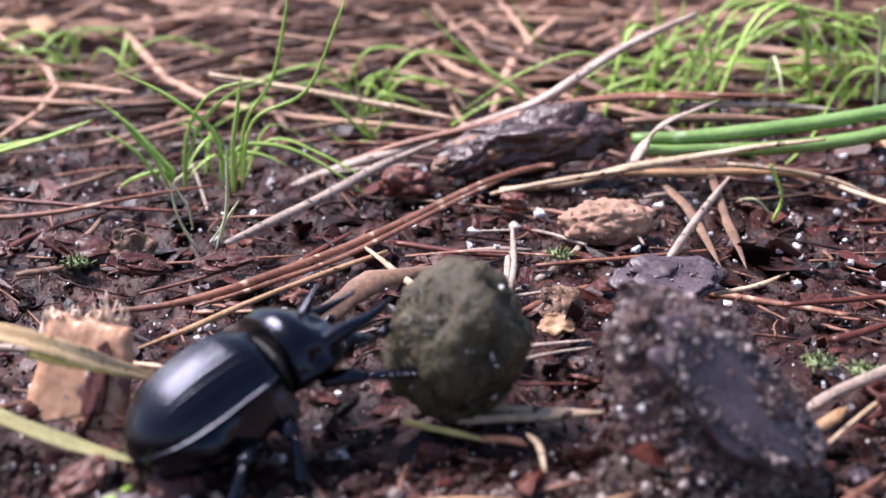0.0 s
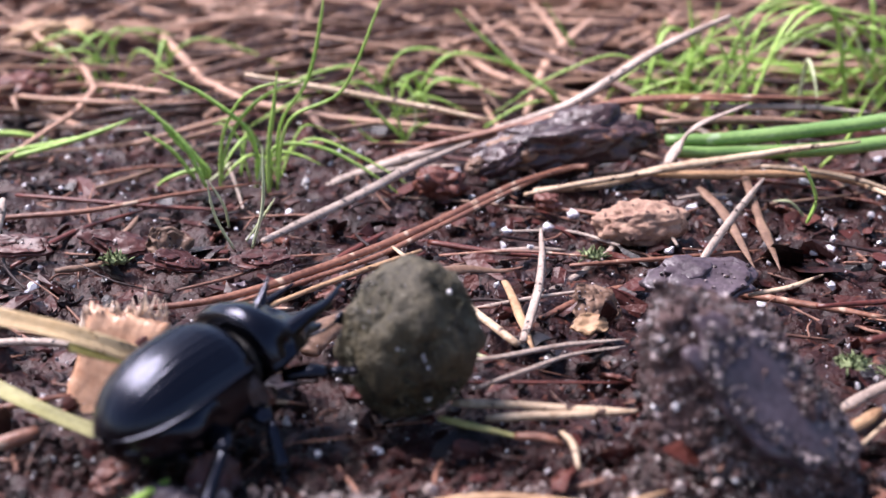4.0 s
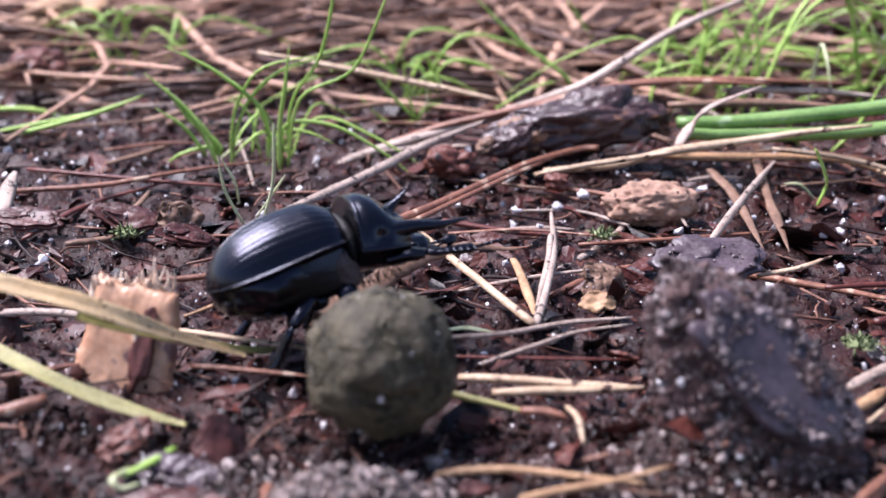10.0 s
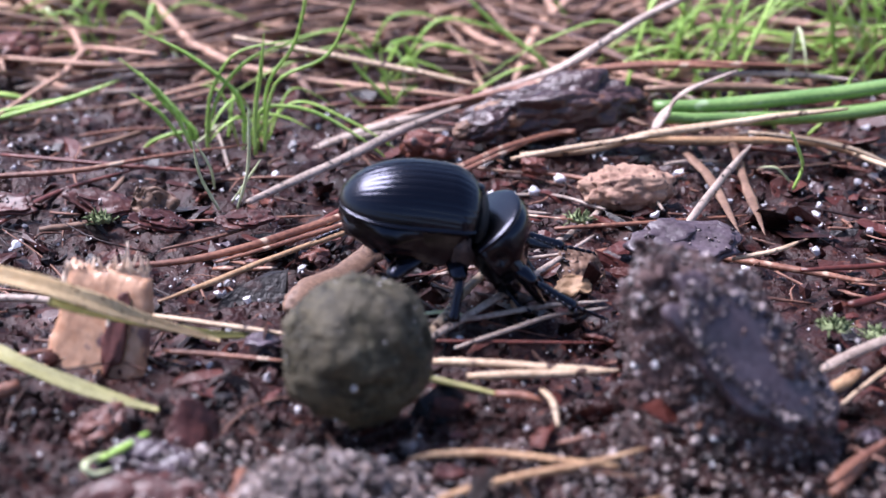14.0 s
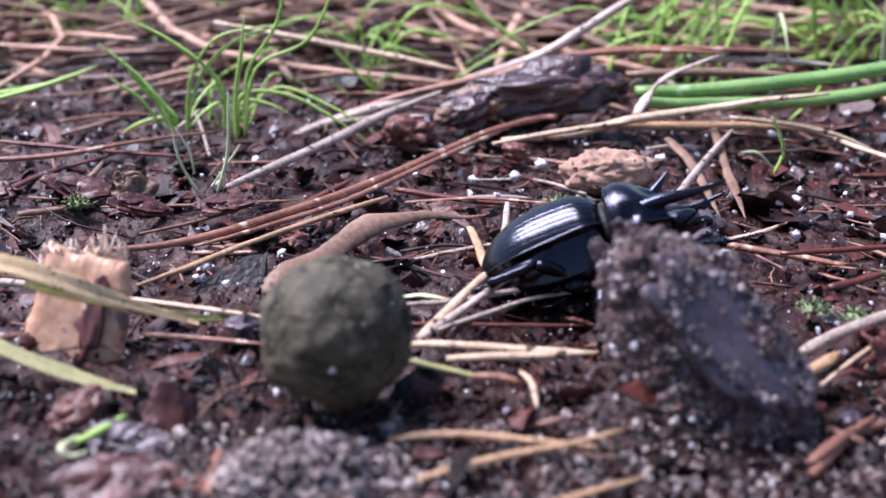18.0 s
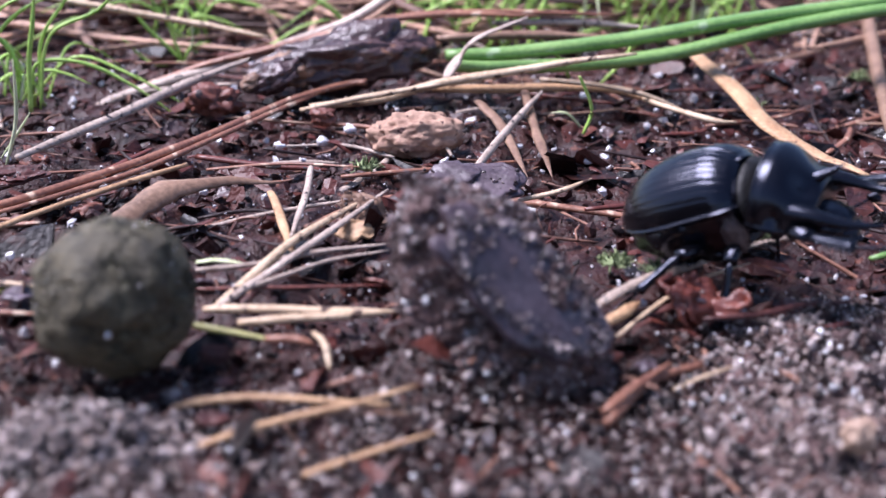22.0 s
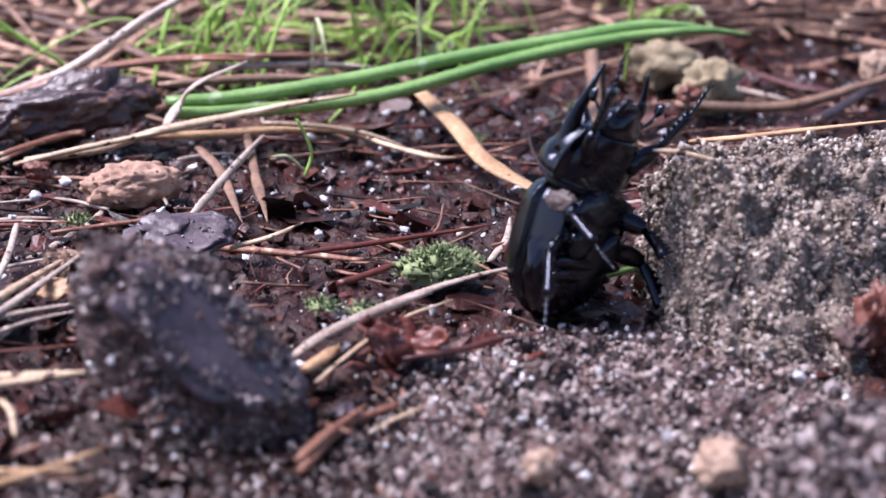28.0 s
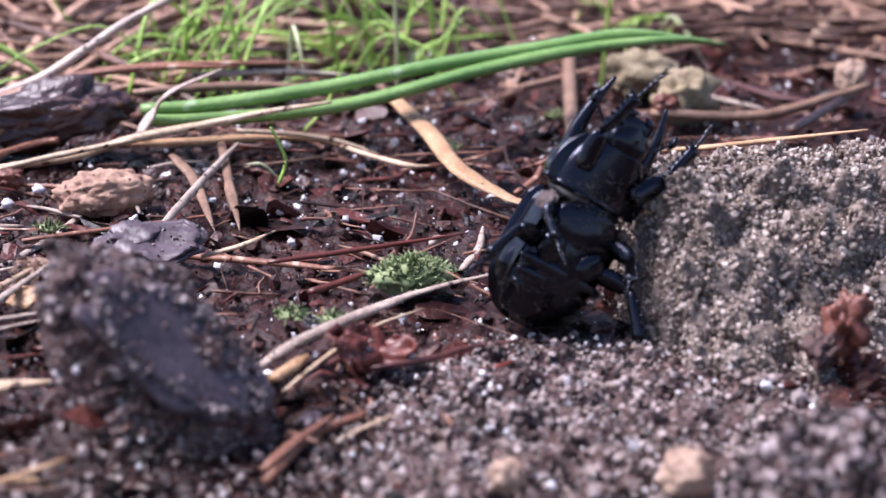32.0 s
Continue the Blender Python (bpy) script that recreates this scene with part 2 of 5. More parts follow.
def strand(points, r, flat=1.0, sides=8, steps=5, tip=0.3, root=0.8, seed=0, wob=0.12, ridge=0.0, twist=0.0, up=(0, 0, 1)):
    """A needle, stalk or blade: a tapered tube, flattened across by flat, with an uneven surface."""
    c = spline(points, steps)
    n = len(c)
    u = np.linspace(0, 1, n)
    rad = r * np.minimum(1, root + (1 - root) * u / 0.15) * (1 - (1 - tip) * (np.maximum(u - 0.6, 0) / 0.4) ** 1.5)
    t = np.gradient(c, axis=0)
    t /= np.linalg.norm(t, axis=1)[:, None] + 1e-9
    side = np.cross(t, up)
    side /= np.linalg.norm(side, axis=1)[:, None] + 1e-9
    top = np.cross(side, t)
    g = np.random.default_rng(seed + 11)
    rad = rad * (1 + wob * np.convolve(g.normal(size=n + 4), np.ones(5) / 5, "valid"))
    c = c + wob * r * 0.9 * np.stack([np.convolve(g.normal(size=n + 4), np.ones(5) / 5, "valid") for _ in range(3)], 1)
    a = np.linspace(0, 2 * math.pi, sides, endpoint=False)
    prof = 1 + ridge * np.cos(a * (sides // 2))
    tw = twist * u[:, None]
    ca, sa = np.cos(a + tw) * prof, np.sin(a + tw) * prof * flat
    v = c[:, None] + rad[:, None, None] * (ca[..., None] * side[:, None] + sa[..., None] * top[:, None])
    v = v.reshape(-1, 3)
    faces = [(i * sides + k, i * sides + (k + 1) % sides, (i + 1) * sides + (k + 1) % sides, (i + 1) * sides + k) for i in range(n - 1) for k in range(sides)]
    faces += [tuple(range(sides - 1, -1, -1)), tuple((n - 1) * sides + k for k in range(sides))]
    return v, faces


def ball(sub):
    bm = bmesh.new()
    bmesh.ops.create_icosphere(bm, subdivisions=sub, radius=1)
    v = np.array([x.co[:] for x in bm.verts])
    f = [tuple(x.index for x in y.verts) for y in bm.faces]
    bm.free()
    return v, f


BALLS = {s: ball(s) for s in (1, 2, 3, 4, 5)}


def turned(v, rx, ry, rz):
    return v @ np.array(Euler((radians(rx), radians(ry), radians(rz))).to_matrix()).T


def clod(radii, rough=0.15, scale=1.6, seed=0, sub=3, power=1.0, turn=(0, 0, 0), fine=0.0):
    """An uneven lump; power under 1 squares it off."""
    v, f = BALLS[sub]
    v = np.sign(v) * np.abs(v) ** power
    off = Vector((seed * 3.7, seed * 1.3, seed * 2.1))
    d = np.array([1 + rough * 2 * noise.fractal(Vector(p) * scale + off, 0.8, 2.0, 4) + (fine * noise.noise(Vector(p) * 14 + off) if fine else 0) for p in v])
    return turned(v * d[:, None] * np.array(radii), *turn), f


def flake(a, b, thick, seed=0, turn=(0, 0, 0), bend=0.25, jag=0.3, sub=4):
    """A thin broken piece, a by b, with a jagged outline and a bent face."""
    v, f = BALLS[sub]
    ang = np.arctan2(v[:, 1], v[:, 0])
    rad = np.hypot(v[:, 0], v[:, 1])
    off = seed * 5.3
    edge = np.array([1 + jag * (noise.noise(Vector((math.cos(q) * 1.3 + off, math.sin(q) * 1.3, off))) + 0.55 * noise.noise(Vector((math.cos(q) * 4 + off, math.sin(q) * 4, 9)))) for q in ang])
    r2 = rad**0.55 * edge
    x, y = np.cos(ang) * r2, np.sin(ang) * r2
    z = np.sign(v[:, 2]) * np.abs(v[:, 2]) ** 0.35
    lift = np.array([noise.fractal(Vector((p * 1.1 + off, q * 1.1, 3.3)), 1.0, 2.0, 3) for p, q in zip(x, y)])
    w = np.stack([x * a, y * b, z * thick / 2 + lift * bend * min(a, b)], 1)
    return turned(w, *turn), f


def shifted(vf, at):
    return vf[0] + np.array(at), vf[1]


def joined(many):
    vs, fs, k = [], [], 0
    for v, f in many:
        vs.append(v)
        fs += [tuple(i + k for i in q) for q in f]
        k += len(v)
    return np.vstack(vs), fs


def grains(places, sizes, seed=0, sub=1, squash=0.75):
    """Many small angular grains in one mesh."""
    g = np.random.default_rng(seed)
    v, f = BALLS[sub]
    f = np.array(f)
    n = len(places)
    shape = v[None] * g.uniform(0.5, 1.35, (n, len(v), 1)) ** 0.9
    shape = shape * g.uniform(squash, 1.2, (n, 1, 3))
    q = g.normal(size=(n, 4))
    q /= np.linalg.norm(q, axis=1)[:, None]
    w, x, y, z = q.T
    rot = np.stack([1 - 2 * (y * y + z * z), 2 * (x * y - z * w), 2 * (x * z + y * w), 2 * (x * y + z * w), 1 - 2 * (x * x + z * z), 2 * (y * z - x * w), 2 * (x * z - y * w), 2 * (y * z + x * w), 1 - 2 * (x * x + y * y)], 1).reshape(n, 3, 3)
    out = np.einsum("nij,nkj->nki", rot, shape) * np.asarray(sizes)[:, None, None] + np.asarray(places)[:, None]
    faces = (f[None] + (np.arange(n) * len(v))[:, None, None]).reshape(-1, 3)
    return out.reshape(-1, 3), faces.tolist()


# ---- ground ----
def bump(x, y, cx, cy, rx, ry, h, p=2):
    return h * np.exp(-((((x - cx) / rx) ** 2 + ((y - cy) / ry) ** 2) ** (p / 2)))


def land(x, y):
    """Height of the ground without its fine crumbs."""
    z = -1.3 + 0 * x
    z = z + 0.5 * np.sin(x * 0.11 + 1.3) * np.sin(y * 0.13 + 0.4) + 0.35 * np.sin(x * 0.31 + y * 0.17) * np.sin(y * 0.27 - x * 0.1)
    z = z + bump(x, y, 42, 62, 22, 18, -2.6)
    z = z + bump(x, y, 17.5, 79, 6.0, 5, 3.0)
    return z


def axis(lo, hi, fine_lo, fine_hi, step, far):
    mid = np.arange(fine_lo, fine_hi, step)
    out, s, q = [], step, fine_hi
    while q < hi:
        out.append(q)
        s *= far
        q += s
    low, s, q = [], step, fine_lo - step
    while q > lo:
        low.append(q)
        s *= far
        q -= s
    return np.array([lo] + low[::-1] + mid.tolist() + out + [hi])


def build_ground():
    xs = axis(-30000, 30000, -45, 95, 0.42, 1.09)
    ys = axis(-30000, 60000, 55, 190, 0.45, 1.07)
    gx, gy = np.meshgrid(xs, ys)
    gz = land(np.clip(gx, -400, 400), np.clip(gy, -400, 600))
    near = (np.abs(gx - 25) < 160) & (gy > 20) & (gy < 330)
    rough = np.zeros(gx.shape)
    idx = np.argwhere(near)
    for i, j in idx:
        p = Vector((gx[i, j], gy[i, j], 0))
        rough[i, j] = 0.85 * noise.fractal(p * 0.33, 0.75, 2.1, 5)
    v = np.stack([gx, gy, gz + rough], -1).reshape(-1, 3)
    w = len(xs)
    r, c = np.meshgrid(np.arange(len(ys) - 1), np.arange(w - 1), indexing="ij")
    a = (r * w + c).ravel()
    faces = np.stack([a, a + 1, a + w + 1, a + w], 1).tolist()
    tagged(part("ground", (v, faces), SOIL), "dark damp forest humus with crumbs and rotten leaf bits", "ground", kind="structure")


build_ground()


def scatter(n, x0, x1, y0, y1, seed, lift=0.0, warp=1.0):
    g = np.random.default_rng(seed)
    x, y = g.uniform(x0, x1, n), y0 + (y1 - y0) * g.uniform(0, 1, n) ** warp
    return np.stack([x, y, land(x, y) + lift + g.uniform(-0.2, 0.6, n)], 1), g


def stuff(name, vf, mat, label, category, smooth=False):
    return tagged(part(name, vf, mat, None, "", smooth), label, category, kind="stuff")


p, g = scatter(16000, -55, 125, 58, 225, 1, 0.1, 1.4)
stuff("soil_crumbs", grains(p, g.gamma(1.5, 0.14, len(p)) + 0.07, 2, 1, 0.45), CRUMB, "loose dark brown crumbs of humus lying on the ground", "soil")
p, g = scatter(1900, -55, 140, 60, 220, 3, 0.55, 1.3)
stuff("quartz_grains", grains(p, np.minimum(g.gamma(2.2, 0.075, len(p)) + 0.09, np.where(p[:, 1] < 82, 0.2, 0.6)), 4), QUARTZ, "scattered white glassy quartz sand grains", "sand")


p, g = scatter(2600, -50, 100, 60, 190, 6, 0.6, 1.2)
stuff("sand_specks", grains(p, g.uniform(0.045, 0.12, len(p)), 7), QUARTZ, "tiny glittering pale sand specks on the humus", "sand")


p, g = scatter(9000, -32, 48, 56, 84, 61, 0.3)
stuff("foreground_crumbs", grains(p, g.gamma(1.4, 0.09, len(p)) + 0.06, 62, 1, 0.45), CRUMB, "fine loose crumbs of dark wet humus", "soil")
p, g = scatter(6500, -14, 34, 57, 78, 63, 0.5)
stuff("foreground_sand", grains(p, g.gamma(1.5, 0.07, len(p)) + 0.06, 64, 1, 0.5), GRAIN, "loose brown and grey sand grains on dark soil", "sand")


def leaf_bits():
    g = np.random.default_rng(5)
    out = []
    for k in range(2300):
        x, y = g.uniform(-60, 145), 60 + 170 * g.uniform() ** 1.2
        a = 0.5 + g.gamma(2.0, 0.45)
        v, f = BALLS[1]
        w = np.sign(v) * np.abs(v) ** 0.7 * g.uniform(0.6, 1.35, (len(v), 1)) * np.array([a, a * g.uniform(0.3, 0.7), 0.13])
        w[:, 2] += 0.25 * np.sin(w[:, 0] * 1.6 + k)
        w = turned(w, g.normal(0, 28), g.normal(0, 22), g.uniform(0, 360))
        out.append((w + np.array([x, y, float(land(x, y)) + g.uniform(0.2, 1.0)]), f))
    return joined(out)


stuff("leaf_bits", leaf_bits(), LEAFBIT, "small dark red-brown bits of rotting leaves and bark", "leaf litter")


def litter(n, x0, x1, y0, y1, seed, rmin, rmax, lmin, lmax, high):
    g = np.random.default_rng(seed)
    out = []
    for k in range(n):
        x, y = g.uniform(x0, x1), g.uniform(y0, y1)
        a = g.normal(0.25, 0.7) if g.uniform() < 0.7 else g.uniform(0.3, 2.6)
        h = g.uniform(lmin, lmax) / 2
        z = float(land(x, y)) + g.uniform(0.5, high)
        t = g.normal(0, 0.10)
        b = g.normal(0, 0.2) * h
        d, s = np.array([math.cos(a), math.sin(a), t]), np.array([-math.sin(a), math.cos(a), 0])
        m = np.array([x, y, z])
        out.append(strand([m - d * h, m + s * b, m + d * h], g.uniform(rmin, rmax), flat=0.7, sides=5, steps=3, tip=0.4, seed=k, wob=0.15))
    return joined(out)


def fibres(n, seed):
    """Short curved plant fibres and rootlets on the soil."""
    g = np.random.default_rng(seed)
    out = []
    for k in range(n):
        x, y = g.uniform(-55, 140), 62 + 165 * g.uniform() ** 1.3
        a, h = g.uniform(0, math.pi), g.gamma(2.0, 1.1) + 0.6
        z = float(land(x, y)) + g.uniform(0.3, 1.1)
        d, s = np.array([math.cos(a), math.sin(a), g.normal(0, 0.2)]), np.array([-math.sin(a), math.cos(a), 0.3])
        m = np.array([x, y, z])
        out.append(strand([m - d * h, m + s * g.normal(0, 0.25) * h, m + d * h], g.uniform(0.07, 0.26), 0.7, 4, 3, 0.4, 0.8, k, 0.2))
    return joined(out)


stuff("plant_fibres", fibres(1300, 31), FIBRE, "short brown plant fibres and rootlets on the soil", "plant fibre", True)
stuff("far_needle_litter", litter(2300, -160, 200, 174, 420, 21, 0.3, 0.75, 16, 75, 6), LITTER, "thick matted layer of dead brown needles and grass", "needle litter", True)



# ---- kinds of things ----
KINDS = {"pine_needle": "fallen pine needles", "straw": "dry straws", "dry_straw": "dry straws", "grass_stalk": "dead grass stalks", "twig": "small twigs", "leaf_strip": "dry leaf strips", "bark_bit": "bark bits", "bark_flake": "bark flakes", "leaf_scrap": "leaf scraps", "bark_scrap": "bark scraps", "grass_tuft": "grass tufts", "moss_clump": "moss clumps", "pebble": "pebbles", "stone": "stones", "quartz_pebble": "quartz pebbles", "bark_chunk": "bark chunks"}


def needle(name, label, category, mat, r, *pts, flat=0.75, tip=0.35, ridge=0.08, wob=0.14, sides=8, group="", twist=0.0, up=(0, 0, 1)):
    k = len(bpy.data.objects)
    c = np.mean(np.asarray(pts, float), 0)
    ob = part(name, strand(np.asarray(pts, float) - c, r, flat, sides, 6, tip, 0.75, k, wob, ridge, twist, up), mat)
    ob.location = c * MM
    return tagged(ob, label, category, group or KINDS.get(name, ""))


def leaf_blade(name, label, mat, half, pts, up):
    """A flat dry leaf, folded along its middle, with raised veins and a torn tip."""
    c0 = np.mean(np.asarray(pts, float), 0)
    c = spline(np.asarray(pts, float) - c0, 12)
    n, m = len(c), 17
    k = len(bpy.data.objects)
    g = np.random.default_rng(k)
    t = np.gradient(c, axis=0)
    t /= np.linalg.norm(t, axis=1)[:, None]
    side = np.cross(t, up)
    side /= np.linalg.norm(side, axis=1)[:, None]
    top = np.cross(side, t)
    u = np.linspace(0, 1, n)
    wide = half * (1 - 0.75 * np.maximum(0, (u - 0.55) / 0.45) ** 1.6) * (1 + 0.05 * np.convolve(g.normal(size=n + 6), np.ones(7) / 7, "valid"))
    x = np.linspace(-1, 1, m)
    rise = 0.16 * np.abs(x) + 0.022 * np.cos(x * math.pi * 7)
    wave = 0.10 * np.sin(u * 9 + k)[:, None] * x[None]
    upper = c[:, None] + wide[:, None, None] * (x[None, :, None] * side[:, None] + (rise[None] + wave)[..., None] * top[:, None])
    lower = upper - top[:, None] * 0.10
    v = np.concatenate([upper.reshape(-1, 3), lower.reshape(-1, 3)])
    f = []
    for i in range(n - 1):
        for j in range(m - 1):
            a = i * m + j
            f += [(a, a + 1, a + m + 1, a + m), (n * m + a, n * m + a + m, n * m + a + m + 1, n * m + a + 1)]
        a = i * m
        f += [(a, a + m, n * m + a + m, n * m + a), (a + m - 1, n * m + a + m - 1, n * m + a + 2 * m - 1, a + 2 * m - 1)]
    f += [tuple(range(m)) + tuple(n * m + m - 1 - j for j in range(m)), tuple((n - 1) * m + m - 1 - j for j in range(m)) + tuple(n * m + (n - 1) * m + j for j in range(m))]
    ob = thing(name, label, "straw", KINDS.get(name, ""))
    ob.location = c0 * MM
    part("blade", (v, f), mat, ob)
    for q in (-0.55, 0.0, 0.55):
        line = c + wide[:, None] * (q * side + (0.16 * abs(q) + 0.06) * top)
        part("vein", strand(line[2:-2:4], 0.035 * half / 0.8, 0.6, 5, 4, 0.5, 0.8, k, 0.1), mat, ob)
    return ob


def lump(name, label, category, mat, at, radii, rough=0.18, seed=1, sub=4, turn=(0, 0, 0), power=0.9, scale=1.6, fine=0.05):
    ob = part(name, clod(radii, rough, scale, seed, sub, power, turn, fine), mat)
    ob.location = np.array(at) * MM
    return tagged(ob, label, category, KINDS.get(name, ""))


def scrap(name, label, category, mat, at, a, b, thick, turn=(0, 0, 0), seed=1, bend=0.25, jag=0.3, group=""):
    if a > 1.9:
        # a large piece splits into layers, with a few grains on its face
        ob = new(name)
        m = np.array(Euler([radians(q) for q in turn]).to_matrix())
        part("layer", flake(a, b, thick * 0.6, seed, turn, bend, jag), mat, ob)
        v, f = flake(a * 0.72, b * 0.78, thick * 0.5, seed, turn, bend, jag)
        part("layer", (v + m @ np.array([a * 0.12, -b * 0.08, thick * 0.5]), f), mat, ob)
        v, f = flake(a * 0.4, b * 0.5, thick * 0.5, seed + 3, turn, bend, jag)
        part("layer", (v + m @ np.array([-a * 0.3, b * 0.3, thick * 0.75]), f), mat, ob)
        g = np.random.default_rng(seed)
        q = np.stack([g.normal(0, a * 0.45, 60), g.normal(0, b * 0.45, 60), np.full(60, thick * 0.7)], 1) @ m.T
        tagged(part("stuck_sand", grains(q, g.gamma(2.0, 0.03, 60) + 0.04, seed), DARK_GRAIN, ob, "", False), kind="stuff")
    else:
        ob = part(name, flake(a, b, thick, seed, turn, bend, jag), mat)
    ob.location = np.array(at) * MM
    return tagged(ob, label, category, group or KINDS.get(name, ""))


def bark_chunk(label, at, length, depth, height, lean, seed):
    """A weathered bark piece: a cracked body with crusts and a strip of lighter inner wood."""
    ob = thing("bark_chunk", label, "bark", KINDS["bark_chunk"])
    ob.location = np.array(at) * MM
    part("body", clod((length, depth, height), 0.15, 1.6, seed, 5, 1.0, (0, lean, 0), 0.05), DARKBARK, ob)
    c = np.array([-0.72 * length, -depth * 0.35, -height * 0.25])
    part("inner_wood", shifted(clod((length * 0.34, depth * 0.6, height * 0.5), 0.2, 1.8, seed + 9, 4, 0.95, (0, lean, 0), 0.06), c), BROWNLEAF, ob, "tan-brown inner wood end")
    return ob


def tuft(name, label, root):
    """A grass plant with its root at a place; its blades are grown on it."""
    ob = thing(name, label, "grass", KINDS.get(name, ""))
    ob.location = np.array(root) * MM
    return ob


def grow(ob, half, key, *pts):
    """One blade of a tuft, from root to tip, with its half width."""
    base = np.array(ob.location) / MM
    part("blade", strand(np.asarray(pts, float) - base, half * 1.05, 0.65, 6, 6, 0.15, 0.8, len(ob.children), 0.06), GRASS[key], ob)


def wild_grass(name, label, cx, cy, spread, n, seed, long, lean=(0, 0), r=0.28):
    """A tuft of thin arching blades round a root."""
    g = np.random.default_rng(seed)
    ob = tuft(name, label, (cx, cy, float(land(cx, cy))))
    for k in range(n):
        x, y = cx + g.normal(0, spread), cy + g.normal(0, spread * 0.6)
        a, l = g.uniform(0, 2 * math.pi), long * g.uniform(0.5, 1.15)
        o = g.uniform(0.35, 1.5)
        d = np.array([math.cos(a) * o + lean[0], math.sin(a) * o * 0.4 + lean[1], 0])
        z = float(land(x, y))
        half, key = r * g.uniform(0.7, 1.3), "p" if g.uniform() < 0.14 else "g"
        grow(ob, half, key, (x, y, z), (x + d[0] * l * 0.3, y + d[1] * l * 0.3, z + l * 0.42), (x + d[0] * l * 0.65, y + d[1] * l * 0.65, z + l * (0.62 - 0.22 * o)), (x + d[0] * l, y + d[1] * l, z + l * max(0.04, 0.74 - 0.5 * o)))
    return ob


GRASS = {"g": GREEN, "p": PALEGREEN, "t": THICKGREEN, "s": STRAW}


# long stalks and needles behind the beetle
needle("grass_stalk", "weathered grey dead grass stalk lying on the soil", "stalk", GREYSTRAW, 0.59, (-14.5, 120.7, 1.0), (-6.6, 132.7, 1.5), (0.3, 143.7, 2.0), (7.4, 150.8, 3.0))
needle("grass_stalk", "long pale grey dry stalk speckled with dark mould", "stalk", GREYSTRAW, 0.74, (-13.6, 146.0, -4.3), (-8.6, 148.0, -1.3), (1.6, 150.0, 1.5), (11.9, 152.0, 4.4), (18.3, 152.0, 7.0), (27.3, 154.0, 12.2), (35.8, 156.0, 15.7), tip=0.5)
needle("pine_needle", "long thin red-brown pine needle on the litter", "needle", REDNEEDLE, 0.48, (-5.5, 150.0, -0.2), (1.6, 150.0, 2.2), (8.0, 150.0, 3.7), (20.6, 150.0, 6.9), (30.1, 150.0, 7.7), (38.4, 150.0, 7.6), (47.3, 150.0, 7.3))
needle("straw", "thin pale straw stem leaning over the litter", "straw", STRAW, 0.43, (-20.3, 158.0, 8.7), (-8.9, 156.0, 7.0), (1.6, 154.0, 5.5), (8.1, 152.0, 4.6), tip=0.6)
needle("pine_needle", "long red-brown needle with a yellow end", "needle", REDNEEDLE, 0.34, (-44.5, 127.1, 1.0), (-40.0, 128.6, 1.0), (-32.4, 129.9, 1.2), (-25.7, 133.8, 1.4), (-16.9, 139.9, 1.0))
needle("pine_needle", "long red-brown pine needle lying on dark soil", "needle", REDNEEDLE, 0.52, (18.0, 140.3, 2.4), (15.5, 141.0, 2.0), (9.2, 135.9, 1.5), (1.4, 126.0, 1.0), (-4.3, 118.6, 1.0), (-10.5, 111.9, 1.0), (-16.7, 106.4, 1.0), (-23.8, 104.1, 1.0), tip=0.6)
needle("pine_needle", "pale-edged red-brown needle lying along the long needle", "needle", REDNEEDLE, 0.34, (13.0, 139.2, 1.7), (8.6, 134.4, 1.2), (1.6, 124.9, 0.8), (-4.0, 117.4, 0.7), (-10.4, 110.6, 0.8), (-15.5, 106.0, 0.8), tip=0.5)
needle("pine_needle", "tan split needle lying beside the long needle", "needle", TAN, 0.35, (0.2, 119.2, 0.6), (-5.6, 112.8, 0.8), (-10.8, 107.2, 0.8), (-15.1, 101.7, 0.8), (-18.9, 98.1, 0.6))
needle("straw", "pale straw-coloured needle with dark specks", "straw", STRAW, 0.54, (11.9, 137.0, 0.7), (19.3, 137.0, 1.5), (25.1, 137.0, 3.0), (33.3, 137.0, 4.3), (39.7, 137.0, 5.3), (45.9, 137.0, 6.0))
needle("pine_needle", "flat orange-brown needle under the straw", "needle", TAN, 0.55, (24.7, 138.0, 2.3), (31.3, 138.0, 2.1), (37.2, 138.0, 2.2), (43.2, 138.0, 1.9), (49.4, 138.0, 0.2))
needle("straw", "pale straw stem with white dry edges", "straw", STRAW, 0.35, (35.9, 137.5, 3.2), (41.7, 137.0, 2.7), (46.2, 136.0, 2.0), (50.8, 135.0, 0.4))
needle("leaf_strip", "bent grey-brown dry leaf strip", "leaf", GREYSTRAW, 0.60, (26.0, 138.0, 3.2), (27.6, 140.0, 4.9), (29.5, 140.0, 7.0), (35.2, 142.0, 8.8), flat=0.35)
needle("stem", "brown dead stem in the litter", "stem", BROWNLEAF, 0.35, (2.0, 204.3, 5.0), (7.2, 182.1, 3.0), (10.5, 171.1, 1.0))
needle("twig", "thin brown twig leaning among the straws", "twig", GREYSTRAW, 0.4, (25.7, 116.2, 0.6), (30.7, 126.3, 1.5), (35.6, 135.2, 2.5), flat=1)
needle("leaf_strip", "thin brown dry leaf strip", "leaf", BROWNLEAF, 0.55, (28.8, 134.0, 2.0), (30.1, 127.4, 1.2), (29.9, 114.0, 0.5), flat=0.3, tip=0.1, wob=0.3)
needle("leaf_strip", "thin tan dry leaf strip on the soil", "leaf", BROWNLEAF, 0.5, (34.4, 138.8, 2.2), (33.3, 126.7, 1.2), (32.1, 113.5, 0.5), flat=0.3, tip=0.1, wob=0.3)
